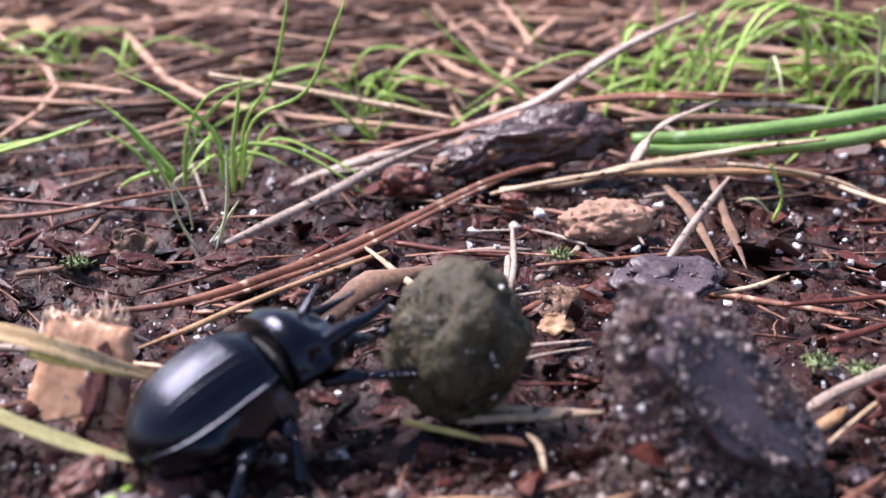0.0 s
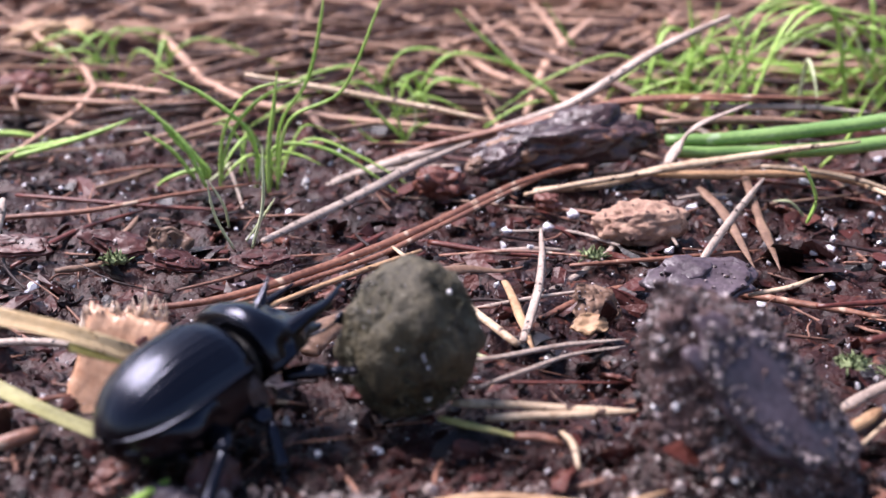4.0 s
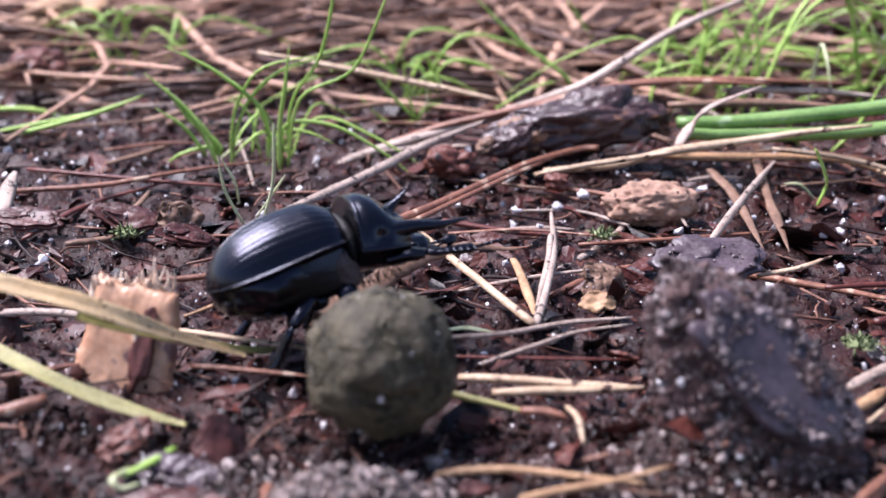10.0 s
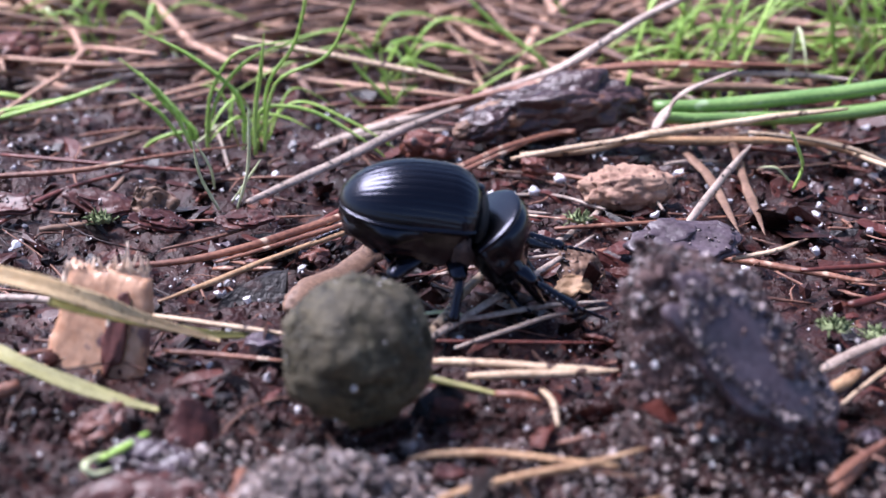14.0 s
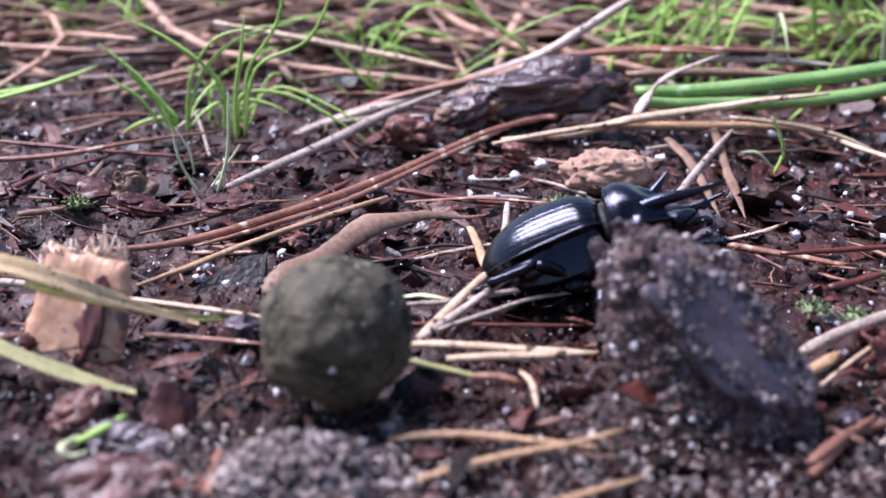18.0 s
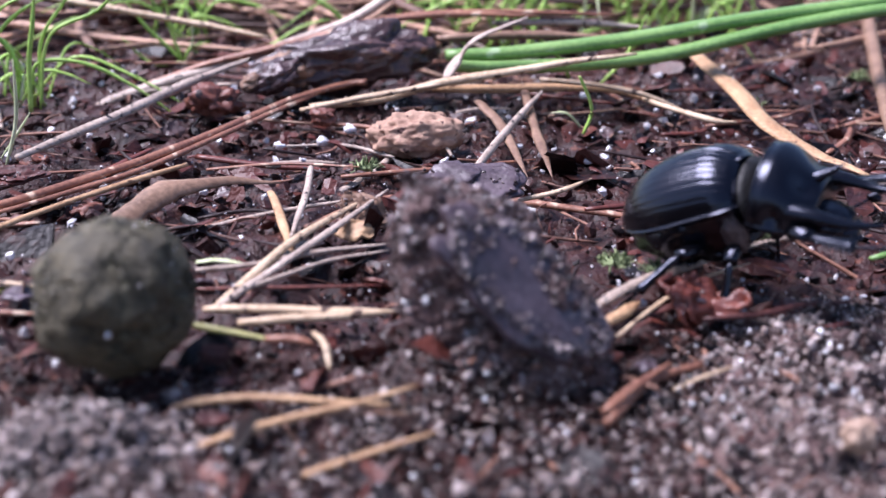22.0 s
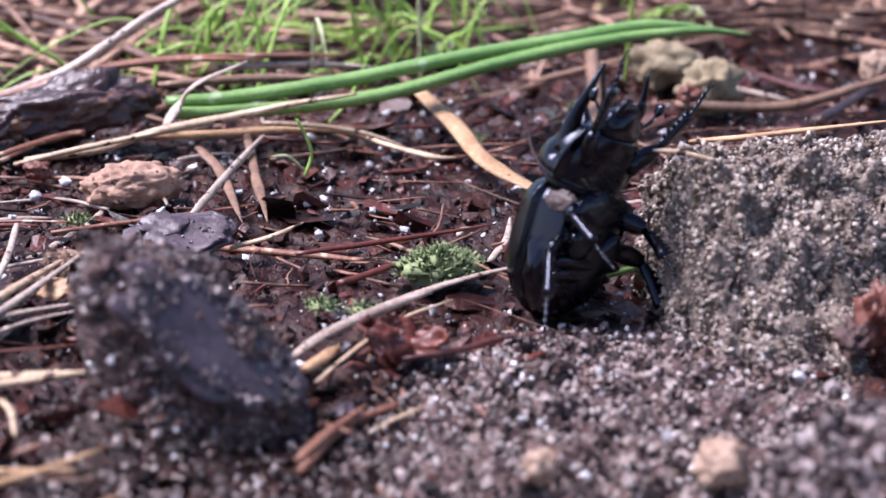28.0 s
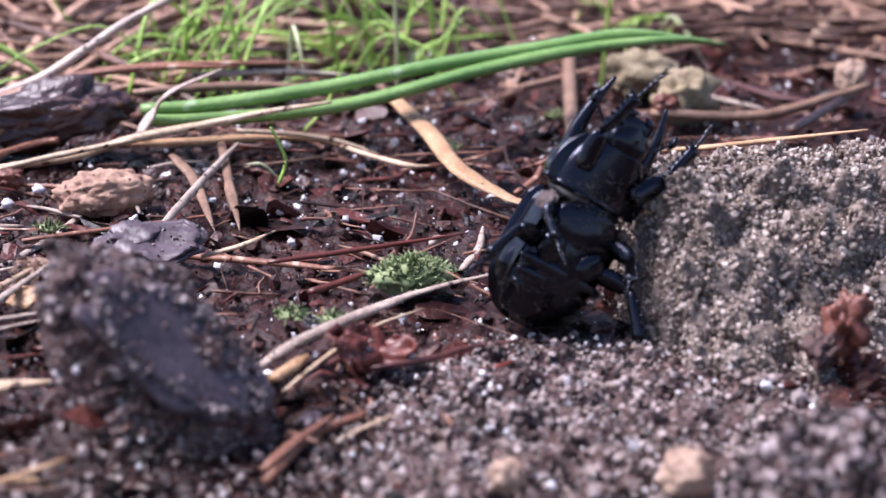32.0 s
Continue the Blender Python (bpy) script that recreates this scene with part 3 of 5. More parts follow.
needle("straw", "short forked straw piece", "straw", STRAW, 0.26, (27.9, 107.5, 0.6), (31.2, 107.0, 1.5), (34.3, 108.2, 2.2))

needle("grass_stalk", "brown dead stem lying behind the green blades", "stalk", BROWNLEAF, 0.6, (26.3, 147.0, 5.4), (37.0, 147.0, 5.8), (46.5, 147.0, 5.4))
needle("grass_stalk", "grey-brown dead stem behind the green blades", "stalk", GREYSTRAW, 0.5, (32.8, 150.0, 6.4), (42.1, 150.0, 6.5), (51.2, 150.0, 5.8))
needle("grass_stalk", "red-brown needle lying over the bark chunk", "stalk", REDNEEDLE, 0.45, (11.5, 149.0, 4.6), (19.6, 149.0, 6.9), (28.4, 149.0, 7.7), (38.0, 149.0, 7.4))
needle("grass_stalk", "pale dry straw lying in front of the bark chunk", "stalk", STRAW, 0.4, (10.9, 136.0, 0.7), (17.6, 136.0, 2.0), (25.2, 136.0, 3.2))

# red and tan litter beside the moss
needle("pine_needle", "glossy dark red pine needle on the soil", "needle", DARKNEEDLE, 0.31, (32.9, 104.4, 0.8), (38.1, 105.3, 0.8), (43.3, 106.2, 0.8), (51.5, 107.9, 0.8))
needle("bark_bit", "short dark red piece of bark", "bark", DARKNEEDLE, 0.39, (34.9, 97.6, 0.6), (38.0, 99.0, 0.7), (42.3, 101.7, 0.6))
needle("grass_stalk", "grey-brown split stalk beside the mound", "stalk", GREYSTRAW, 0.45, (28.6, 85.3, 0.3), (32.5, 88.7, 0.6), (38.1, 92.4, 0.8), (43.3, 94.8, 1.0), (50.7, 97.0, 1.2), flat=0.5)
needle("straw", "thin pale straw lying beside the stalk", "straw", STRAW, 0.20, (29.7, 81.8, 0.0), (33.5, 85.6, 0.5), (37.7, 89.1, 0.8), (42.5, 91.9, 0.8))
needle("bark_bit", "short brown bark piece beside the stalk", "bark", PURPLE, 0.44, (32.5, 85.0, 0.0), (35.2, 85.9, 0.4), (38.2, 87.8, 0.4), flat=0.5)
needle("leaf_strip", "curved orange-tan dry leaf strip", "leaf", TAN, 1.08, (56.0, 149.2, 3.0), (56.3, 137.1, 2.5), (55.6, 124.9, 2.0), (57.5, 118.1, 1.2), (60.9, 111.8, 0.6), flat=0.3)
needle("straw", "short pale straw piece", "straw", STRAW, 0.38, (46.9, 136.5, 1.2), (49.0, 131.3, 1.4), (51.7, 128.2, 1.2), (54.1, 128.2, 1.0))
needle("twig", "upright reddish-brown twig behind the beetle", "twig", BROWNLEAF, 0.85, (95.2, 190.4, 2.0), (80.1, 153.5, 1.5), (70.0, 127.6, 1.2), (65.2, 113.1, 0.8), flat=0.9, tip=0.8)
needle("twig", "brown curved twig behind the mound", "twig", BROWNLEAF, 0.6, (86.8, 144.4, 1.0), (92.6, 139.8, 1.5), (98.5, 137.1, 2.0), (107.3, 139.2, 3.0), (114.7, 141.1, 4.0), flat=1, tip=0.8)
needle("twig", "thin black forest twig", "twig", DARKBARK, 0.60, (97.4, 130.2, 2.0), (105.3, 136.0, 2.5), (117.1, 145.1, 3.0), flat=1, tip=0.8)
needle("straw", "long orange straw lying over the mound", "straw", TAN, 0.31, (72.2, 112.2, 6.0), (73.6, 105.7, 8.0), (79.1, 103.6, 9.0), (85.8, 100.0, 10.5))
needle("husk", "pale dry seed husk piece", "leaf", STRAW, 0.72, (146.6, 197.3, 2.0), (136.3, 186.2, 2.0), (129.8, 178.7, 1.0), flat=0.5)
needle("leaf_strip", "flat purple-brown leaf strip", "leaf", PURPLE, 0.80, (105.0, 159.7, 1.0), (106.8, 151.0, 1.0), (110.1, 145.7, 1.0), flat=0.3)
needle("twig", "reddish-brown woody twig half buried in grit", "twig", REDNEEDLE, 0.39, (26.8, 72.8, -1.5), (28.8, 75.1, -1.0), (31.1, 76.9, -0.6), (34.4, 78.0, -0.4), flat=0.9, tip=0.8)
needle("straw", "thin tan stem lying on the grit", "straw", STRAW, 0.17, (31.9, 75.8, -1.0), (34.0, 76.6, -0.6), (37.0, 77.9, -0.4))
needle("twig", "dark brown twig lying against the mound", "twig", PURPLE, 0.30, (36.4, 84.1, 0.0), (40.5, 84.1, 0.2), (43.7, 84.9, 0.4), (47.6, 84.8, 0.6), flat=0.8)
needle("bark_bit", "dark red bark piece in the grit", "bark", DARKNEEDLE, 0.36, (41.7, 83.9, -0.5), (44.3, 82.7, -0.5), (47.2, 83.6, -0.3), flat=0.6)

# needles around the pellet
leaf_blade("dry_straw", "flat golden straw blade with dark specks lying across the wood chip", STRAWBLADE, 0.66, [(-30.0, 84.0, 9.4), (-26.4, 84.0, 8.5), (-23.1, 84.2, 7.5), (-19.7, 85.0, 5.8), (-17.4, 87.0, 3.9), (-13.0, 90.0, 1.0)], (0.1, -0.6, 0.8))
leaf_blade("dry_straw", "yellowish flat dry grass blade", OLIVE, 0.36, [(-23.4, 84.6, 6.4), (-20.8, 85.4, 5.2), (-17.5, 88.0, 3.2), (-13.1, 91.0, 1.0), (-8.7, 93.5, 0.0)], (0.1, -0.6, 0.8))
needle("straw", "pale straw stem beside the pellet", "straw", STRAW, 0.27, (-19.0, 94.6, 1.0), (-13.3, 92.7, 1.0), (-7.4, 91.3, 0.8))
needle("pine_needle", "red-brown dry needle beside pellet", "needle", REDNEEDLE, 0.28, (-17.0, 89.3, 0.5), (-12.7, 88.6, 0.5), (-7.9, 87.8, 0.4))
leaf_blade("dry_grass", "yellow-green flat grass leaf with a pointed tip", OLIVE, 0.54, [(-32.2, 87.8, 3.5), (-27.6, 85.0, 2.6), (-23.7, 83.1, 1.7), (-19.5, 81.2, 1.1), (-15.6, 79.8, 0.7)], (0.1, -0.5, 0.85))
needle("stick", "short orange-brown stick end", "stick", REDNEEDLE, 0.61, (-30.4, 81.8, 0.0), (-27.8, 82.3, 0.4), (-25.6, 83.3, 0.6), flat=0.9, tip=0.9)
needle("grass_piece", "short piece of green grass stem", "grass", GREEN, 0.28, (-15.9, 77.3, 0.3), (-16.9, 75.2, 0.5), (-18.4, 73.7, 0.3))
needle("grass_piece", "curled pale green grass piece", "grass", PALEGREEN, 0.24, (-18.2, 74.6, 0.3), (-18.7, 72.5, 0.8), (-18.2, 72.2, 0.3), (-17.2, 72.9, 0.3))
needle("pine_needle", "red-brown needle under the wood chip", "needle", REDNEEDLE, 0.32, (-31.7, 86.4, 0.5), (-27.8, 87.8, 0.6), (-24.1, 89.5, 0.6))
needle("grass_stalk", "grey-brown stalk under the straw", "stalk", GREYSTRAW, 0.40, (-35.3, 97.7, 0.8), (-29.7, 98.3, 0.8), (-24.1, 96.7, 0.8))
needle("splinter", "short pale wood splinter", "splinter", STRAW, 0.20, (-21.7, 101.6, 1.5), (-20.2, 101.7, 1.5))
needle("pine_needle", "grey-brown straight dry needle", "needle", GREYSTRAW, 0.28, (1.7, 93.9, 0.8), (5.7, 94.6, 0.8), (11.0, 96.8, 0.8), (16.1, 97.9, 0.8))
needle("pine_needle", "thin grey-brown dry needle", "needle", GREYSTRAW, 0.23, (4.0, 89.6, 0.6), (8.2, 92.5, 0.8), (11.7, 95.1, 0.8), (15.9, 96.6, 0.8))
needle("pine_needle", "thin dark red dry needle", "needle", DARKNEEDLE, 0.18, (1.7, 91.3, 0.4), (7.3, 91.1, 0.4), (14.9, 90.9, 0.4))
needle("pine_needle", "pale straw needle pair", "needle", STRAW, 0.42, (2.4, 88.0, 0.3), (6.3, 87.2, 0.5), (11.0, 86.5, 0.5), (14.9, 86.1, 0.5))
needle("pine_needle", "pale straw needle with dark specks", "needle", STRAW, 0.42, (4.7, 85.6, 0.3), (9.0, 85.5, 0.5), (12.9, 85.8, 0.5), (15.3, 86.2, 0.5))
needle("pine_needle", "dull green needle under the pellet", "needle", OLIVE, 0.33, (1.4, 85.6, 0.3), (3.9, 84.1, 0.4), (7.3, 82.7, 0.2))
needle("needle_sheath", "short reddish needle sheath piece", "needle", REDNEEDLE, 0.38, (6.5, 82.9, 0.3), (8.4, 82.5, 0.4), (9.7, 82.0, 0.2))
needle("straw", "short curled straw piece", "straw", STRAW, 0.22, (9.6, 82.5, 0.8), (10.2, 80.8, 0.8), (10.4, 78.7, 0.0))
needle("leaf_strip", "pale green narrow leaf strip", "leaf", PALEGREEN, 0.32, (1.7, 95.4, 0.8), (3.2, 95.2, 1.0), (5.1, 94.9, 0.8), flat=0.4)
needle("pine_needle", "reddish-brown curved needle in front of the soil lump", "needle", TAN, 0.33, (0.7, 75.5, -0.5), (3.1, 75.3, 0.0), (5.9, 74.8, 0.3), (10.0, 74.1, 0.2), (14.9, 74.4, -0.5))
needle("pine_needle", "tan-brown needle crossing another", "needle", TAN, 0.30, (1.3, 70.0, -0.8), (3.8, 71.3, -0.4), (7.5, 72.5, 0.0), (11.7, 73.3, 0.4), (15.4, 74.5, 0.8))
needle("pine_needle", "reddish needle half under the grit", "needle", TAN, 0.28, (8.2, 67.8, -1.0), (11.6, 68.9, -0.6), (16.0, 70.1, 0.0))
needle("stem", "thin brown dead stem", "stem", BROWNLEAF, 0.17, (6.5, 72.9, -0.6), (9.9, 73.2, -0.2), (15.4, 72.8, -0.2))
needle("bark_bit", "orange-brown bark strip in the grit", "bark", REDNEEDLE, 0.40, (-9.6, 74.4, -0.5), (-9.6, 70.3, -0.5), (-9.8, 68.1, -1.0), flat=0.5)
needle("leaf_strip", "brown leaf strip on the soil", "leaf", TAN, 0.41, (7.4, 110.3, 1.0), (8.1, 104.7, 0.8), (8.8, 97.0, 0.5), flat=0.4)
needle("dry_leaf", "curled brown dry leaf with a thin stem", "leaf", BROWNLEAF, 0.92, (-8.6, 98.0, -0.3), (-7.9, 100.0, 0.5), (-5.6, 103.0, 0.6), (-3.0, 106.4, 1.2), (-0.5, 109.0, 1.5), (3.3, 112.0, 1.1), (8.3, 114.0, 0.4), flat=0.35, tip=0.08, wob=0.3, up=(0.15, -0.5, 0.8), sides=12)
needle("stick", "grey-brown stick beside the soil lump", "stick", GREYSTRAW, 0.53, (29.6, 86.1, 0.5), (33.5, 88.8, 1.0), (41.1, 92.9, 1.2))
needle("bark_bit", "tan bark piece beside the soil lump", "bark", TAN, 0.47, (29.3, 83.5, 0.2), (32.3, 85.8, 0.6))
needle("twig", "reddish twig beside the soil lump", "twig", REDNEEDLE, 0.36, (26.7, 73.3, -1.0), (29.0, 75.3, -0.5), (32.2, 77.7, 0.0))
needle("pine_needle", "thin brown needle standing beside the pellet", "needle", GREYSTRAW, 0.29, (11.0, 115.1, 1.5), (10.2, 108.1, 1.2), (8.6, 99.2, 0.8))

# short needles and dark scraps scattered over the soil
g = np.random.default_rng(22)
for k in range(95):
    x, y = g.uniform(-50, 110), g.uniform(104, 178)
    a = g.normal(0.25, 0.7) if g.uniform() < 0.7 else g.uniform(0.3, 2.6)
    h, z = g.uniform(2.5, 12), float(land(x, y)) + g.uniform(0.6, 1.5)
    d, c = np.array([math.cos(a), math.sin(a), g.normal(0, 0.06)]), np.array([-math.sin(a), math.cos(a), 0]) * g.normal(0, 0.15) * h
    m = np.array([x, y, z])
    needle("pine_needle", "short dead brown needle lying on the soil", "needle", (REDNEEDLE, BROWNLEAF, DARKNEEDLE, GREYSTRAW)[k % 4], g.uniform(0.2, 0.42), m - d * h, m + c, m + d * h, sides=6)
for k in range(90):
    x, y = g.uniform(-48, 100), 66 + 95 * g.uniform() ** 1.1
    a = g.uniform(0.7, 1.75)
    scrap("bark_scrap", "small dark scrap of rotting bark on the soil", "bark", (PURPLE, REDBIT, FLAKE, PURPLE, DARKBARK)[k % 5], (x, y, float(land(x, y)) + 0.55), a, a * g.uniform(0.4, 0.8), 0.3, (g.normal(0, 25), g.normal(0, 20), g.uniform(0, 360)), 200 + k, 0.4, 0.45)

# bark, stone, scraps
bark_chunk("dark weathered bark chunk with orange patches", (16.9, 146.0, 3.7), 8.9, 4.6, 3.2, -7, 4)
bark_chunk("small dark brown bark chunk beside the stalk", (8.6, 143.0, 2.5), 3.43, 2.5, 1.50, -25, 9)
lump("stone", "pitted pinkish-brown stone lying on the soil", "stone", STONE, (21.4, 124.9, 1.2), (4.3, 2.9, 2.1), rough=0.12, seed=3, sub=5, power=0.95, scale=2.0, fine=0.035)
lump("bark_bit", "reddish-brown crumbly bark bit", "bark", REDBIT, (2.4, 138.9, 1.0), (2.55, 2.00, 1.50), rough=0.3, seed=6)
lump("bark_bit", "small red bark bit", "bark", REDBIT, (13.1, 133.3, 0.8), (1.16, 1.00, 0.75), rough=0.3, seed=7)
scrap("bark_flake", "dark slate-purple bark flake lying on the soil", "bark", FLAKE, (24.0, 107.2, 2.2), 4.88, 2.62, 0.80, (24, 0, -6), seed=4, bend=0.15)
scrap("leaf_scrap", "small orange-brown leaf scrap", "leaf", BROWNLEAF, (14.8, 106.4, 0.6), 2.61, 1.90, 0.35, (35, 10, 20), seed=5, bend=0.4)
scrap("leaf_scrap", "small curled tan leaf scrap", "leaf", TAN, (13.8, 101.7, 0.5), 1.37, 0.91, 0.30, (40, 0, 0), seed=8, bend=0.4)
scrap("bark_scrap", "small brown bark scrap", "bark", PURPLE, (3.2, 73.7, -0.5), 1.05, 0.70, 0.50, (0, 0, 0), seed=6)
scrap("bark_scrap", "reddish bark scrap on dark soil", "bark", REDBIT, (-19.2, 79.1, 0.0), 2.03, 1.29, 0.60, (30, -20, 35), seed=12)
scrap("bark_flake", "purple-brown bark flake standing in the soil", "bark", PURPLE, (-13.1, 77.9, 0.3), 1.73, 1.73, 0.50, (55, 10, 20), seed=13)
scrap("bark_flake", "dark grey flat bark flake", "bark", FLAKE, (-15.6, 75.6, -0.5), 2.49, 1.43, 0.90, (25, 0, 10), seed=14)
scrap("bark_flake", "broad reddish-purple bark flake", "bark", PURPLE, (-15.7, 70.6, -1.0), 4.29, 2.15, 1.20, (25, -10, 10), seed=15, jag=0.2)
scrap("bark_flake", "dark purple-grey bark flake", "bark", FLAKE, (-14.9, 74.9, -0.4), 2.08, 1.38, 0.80, (25, 0, 0), seed=16)
scrap("leaf_scrap", "small dark leaf scrap", "leaf", PURPLE, (-14.2, 117.6, 0.5), 2.85, 1.29, 0.40, (20, 0, 20), seed=17)
scrap("leaf_scrap", "dark reddish-purple leaf scrap", "leaf", PURPLE, (-28.4, 121.3, 0.8), 3.19, 1.60, 0.50, (25, 10, 0), seed=18)
scrap("leaf_scrap", "brown curled leaf scrap", "leaf", BROWNLEAF, (-23.3, 120.0, 1.0), 2.11, 1.84, 0.40, (50, 0, 40), seed=19, bend=0.5)
scrap("leaf_scrap", "dark wine-red leaf scrap", "leaf", PURPLE, (-37.7, 120.4, 0.8), 3.70, 1.58, 0.50, (20, 0, 0), seed=20)
scrap("leaf_scrap", "dark purple-red leaf scrap", "leaf", PURPLE, (-21.8, 116.1, 0.8), 2.76, 1.51, 0.50, (20, 15, 30), seed=21)
scrap("leaf_scrap", "curled glossy dark red leaf scrap", "leaf", DARKNEEDLE, (35.9, 85.3, 0.9), 2.5, 2.0, 0.40, (40, 25, 20), seed=22, bend=0.7)
scrap("leaf_scrap", "curled red-brown leaf scrap", "leaf", DARKNEEDLE, (38.5, 85.2, 0.6), 1.81, 1.21, 0.40, (30, -30, -30), seed=23, bend=0.7)
scrap("bark_flake", "dark flake under the beetle", "bark", FLAKE, (-10.0, 91.0, 0.6), 1.24, 1.24, 0.40, (0, 0, 0), seed=24)
lump("stone", "pale yellowish stone among dead needles", "stone", PALEROCK, (93.1, 160.9, 2.0), (4.10, 4.00, 2.98), rough=0.2, seed=31)
lump("stone", "mossy pale grey rock fragment", "stone", PALEROCK, (92.3, 146.4, 2.0), (3.45, 3.00, 3.11), rough=0.3, seed=32)
lump("seed_husk", "small red-brown seed husk", "seed", REDBIT, (88.5, 144.2, 2.0), (1.35, 1.50, 1.22), rough=0.2, seed=33)
lump("pebble", "pinkish pebble behind the mound", "stone", PEBBLE, (115.0, 145.9, 4.0), (1.78, 2.00, 2.13), rough=0.15, seed=34)
lump("pebble", "small orange-tan pebble in the grit", "stone", PEBBLE, (40.2, 67.0, 0.2), (1.0, 1.0, 1.05), rough=0.16, seed=35, sub=4)
lump("pebble", "small tan pebble in the grit", "stone", PEBBLE, (43.0, 71.6, -3.3), (0.72, 0.80, 1.09), rough=0.12, seed=36, sub=3)
lump("pebble", "pinkish-tan pebble in the grit", "stone", PEBBLE, (50.3, 63.5, 0.8), (1.5, 1.5, 1.4), rough=0.2, seed=41)
for i, (x, y, r) in enumerate(((15.7, 131.7, 0.75), (12.7, 127.6, 0.80), (5.6, 138.4, 0.50), (28.1, 133.7, 0.75), (23.6, 121.2, 0.55), (37.2, 120.8, 0.60), (39.0, 121.4, 0.50), (8.6, 127.0, 0.55), (10.6, 122.5, 0.45), (2.9, 128.7, 0.45), (13.3, 146.5, 0.50), (31.4, 125.2, 0.50), (-13.3, 133.2, 0.60))):
    lump("quartz_pebble", "white glassy quartz pebble lying on dark soil", "pebble", QUARTZ, (x, y, -0.5 + 0.5 * r), (r * 0.85, r * 0.6, r * 0.5), rough=0.35, seed=50 + i, sub=2, power=0.7, turn=(20 * math.sin(i * 2), 15, 50 * i), fine=0)
needle("root_piece", "rusty dark root piece stuck in the mound", "root", DARKNEEDLE, 0.73, (77.5, 85.0, 1.9), (73.0, 82.5, 0.5), (69.6, 81.0, -1.4), (66.1, 79.0, -3.7))
needle("root_piece", "rusty dark root piece stuck in the mound", "root", REDBIT, 0.64, (74.9, 81.0, -1.9), (71.9, 80.0, -3.0), (68.9, 78.5, -5.2))
for i, (x, z, a, b) in enumerate(((70.0, 2.6, 1.5, 2.2), (68.3, 1.1, 1.0, 1.3), (71.9, -1.8, 1.6, 1.8), (65.1, -4.8, 1.0, 0.9), (70.1, -4.7, 1.7, 1.2))):
    lump("root_clod", "rusty dark clod of rotten root in the sand mound", "root", REDBIT if i % 2 == 0 else SOIL_DARK, (x, 77.4, z), (a, 1.3, b), rough=0.3, seed=61 + i, sub=4, turn=(0, 25 * i, 0), scale=1.9, fine=0.1)
needle("grass_piece", "green grass stem lying before the mound", "grass", THICKGREEN, 0.34, (52.4, 92.7, 0.5), (57.9, 94.4, 0.9), (65.1, 96.9, 1.0))
lump("dead_leaf", "orange-tan dead leaf in the litter", "leaf", TAN, (-54.9, 203.8, 4.0), (5.51, 5.00, 2.54), rough=0.25, seed=38)
lump("dead_leaf", "red dead leaf in the litter", "leaf", REDBIT, (-51.9, 175.8, 3.0), (3.33, 4.00, 1.85), rough=0.25, seed=39)
needle("leaf_strip", "grey dry leaf end piece", "leaf", GREYSTRAW, 0.71, (-40.1, 121.4, 1.0), (-40.6, 125.2, 2.0), (-40.6, 128.4, 3.0), flat=0.4)

# grass
clump = tuft("grass_tuft", "thin fresh green grass tuft with pale stems", (-23.5, 144.7, 0.0))
grow(clump, 0.34, "g", (-23.5, 144.7, 0.0), (-24.2, 144.7, 2.3), (-27.4, 144.7, 6.1), (-30.9, 144.7, 9.2))
grow(clump, 0.40, "g", (-23.1, 144.7, 0.0), (-23.3, 144.7, 1.3), (-26.3, 144.7, 4.2), (-28.6, 144.7, 7.6))
grow(clump, 0.33, "g", (-17.4, 141.5, 0.0), (-17.8, 141.5, 5.7), (-22.4, 141.5, 10.0), (-27.9, 141.5, 12.9))
grow(clump, 0.27, "g", (-21.4, 141.5, 0.0), (-21.2, 141.5, 3.5), (-20.4, 141.5, 6.9), (-17.6, 141.5, 10.6), (-11.0, 141.5, 12.1))
grow(clump, 0.30, "g", (-21.1, 141.5, -0.0), (-20.9, 141.5, 3.2), (-18.9, 141.5, 7.5), (-15.2, 141.5, 10.6), (-9.8, 141.5, 12.0))
grow(clump, 0.39, "g", (-16.0, 139.5, 0.0), (-15.8, 139.5, 5.0), (-15.2, 139.5, 8.7), (-14.6, 139.5, 13.1))
grow(clump, 0.30, "g", (-15.3, 141.5, -0.0), (-14.7, 141.5, 6.9), (-11.6, 141.5, 11.8), (-10.0, 141.5, 18.3), (-9.6, 141.5, 21.8))
grow(clump, 0.27, "g", (-15.2, 140.5, 0.0), (-13.7, 140.5, 7.5), (-8.0, 140.5, 10.8), (-4.4, 140.5, 18.6), (-3.2, 140.5, 22.0))
grow(clump, 0.31, "g", (-23.4, 144.7, 0.0), (-24.0, 144.7, 1.0), (-27.7, 144.7, -0.0), (-30.4, 144.7, -2.4))
grow(clump, 0.30, "g", (-15.9, 141.5, 0.0), (-15.4, 141.5, 4.4), (-10.6, 141.5, 4.4), (-5.8, 141.5, 1.9), (-0.8, 141.5, -2.0))
grow(clump, 0.21, "p", (-17.4, 121.6, 0.0), (-19.0, 121.6, 3.3), (-19.6, 121.6, 6.8))
grow(clump, 0.26, "p", (-15.7, 121.6, 0.0), (-14.5, 121.6, 4.4), (-14.3, 121.6, 9.8))
grow(clump, 0.19, "p", (-16.5, 123.8, 0.0), (-14.5, 123.8, 2.9), (-13.6, 123.8, 4.3))
grow(clump, 0.19, "p", (-18.7, 128.0, 0.0), (-19.1, 128.0, 2.3), (-20.4, 128.0, 4.7))
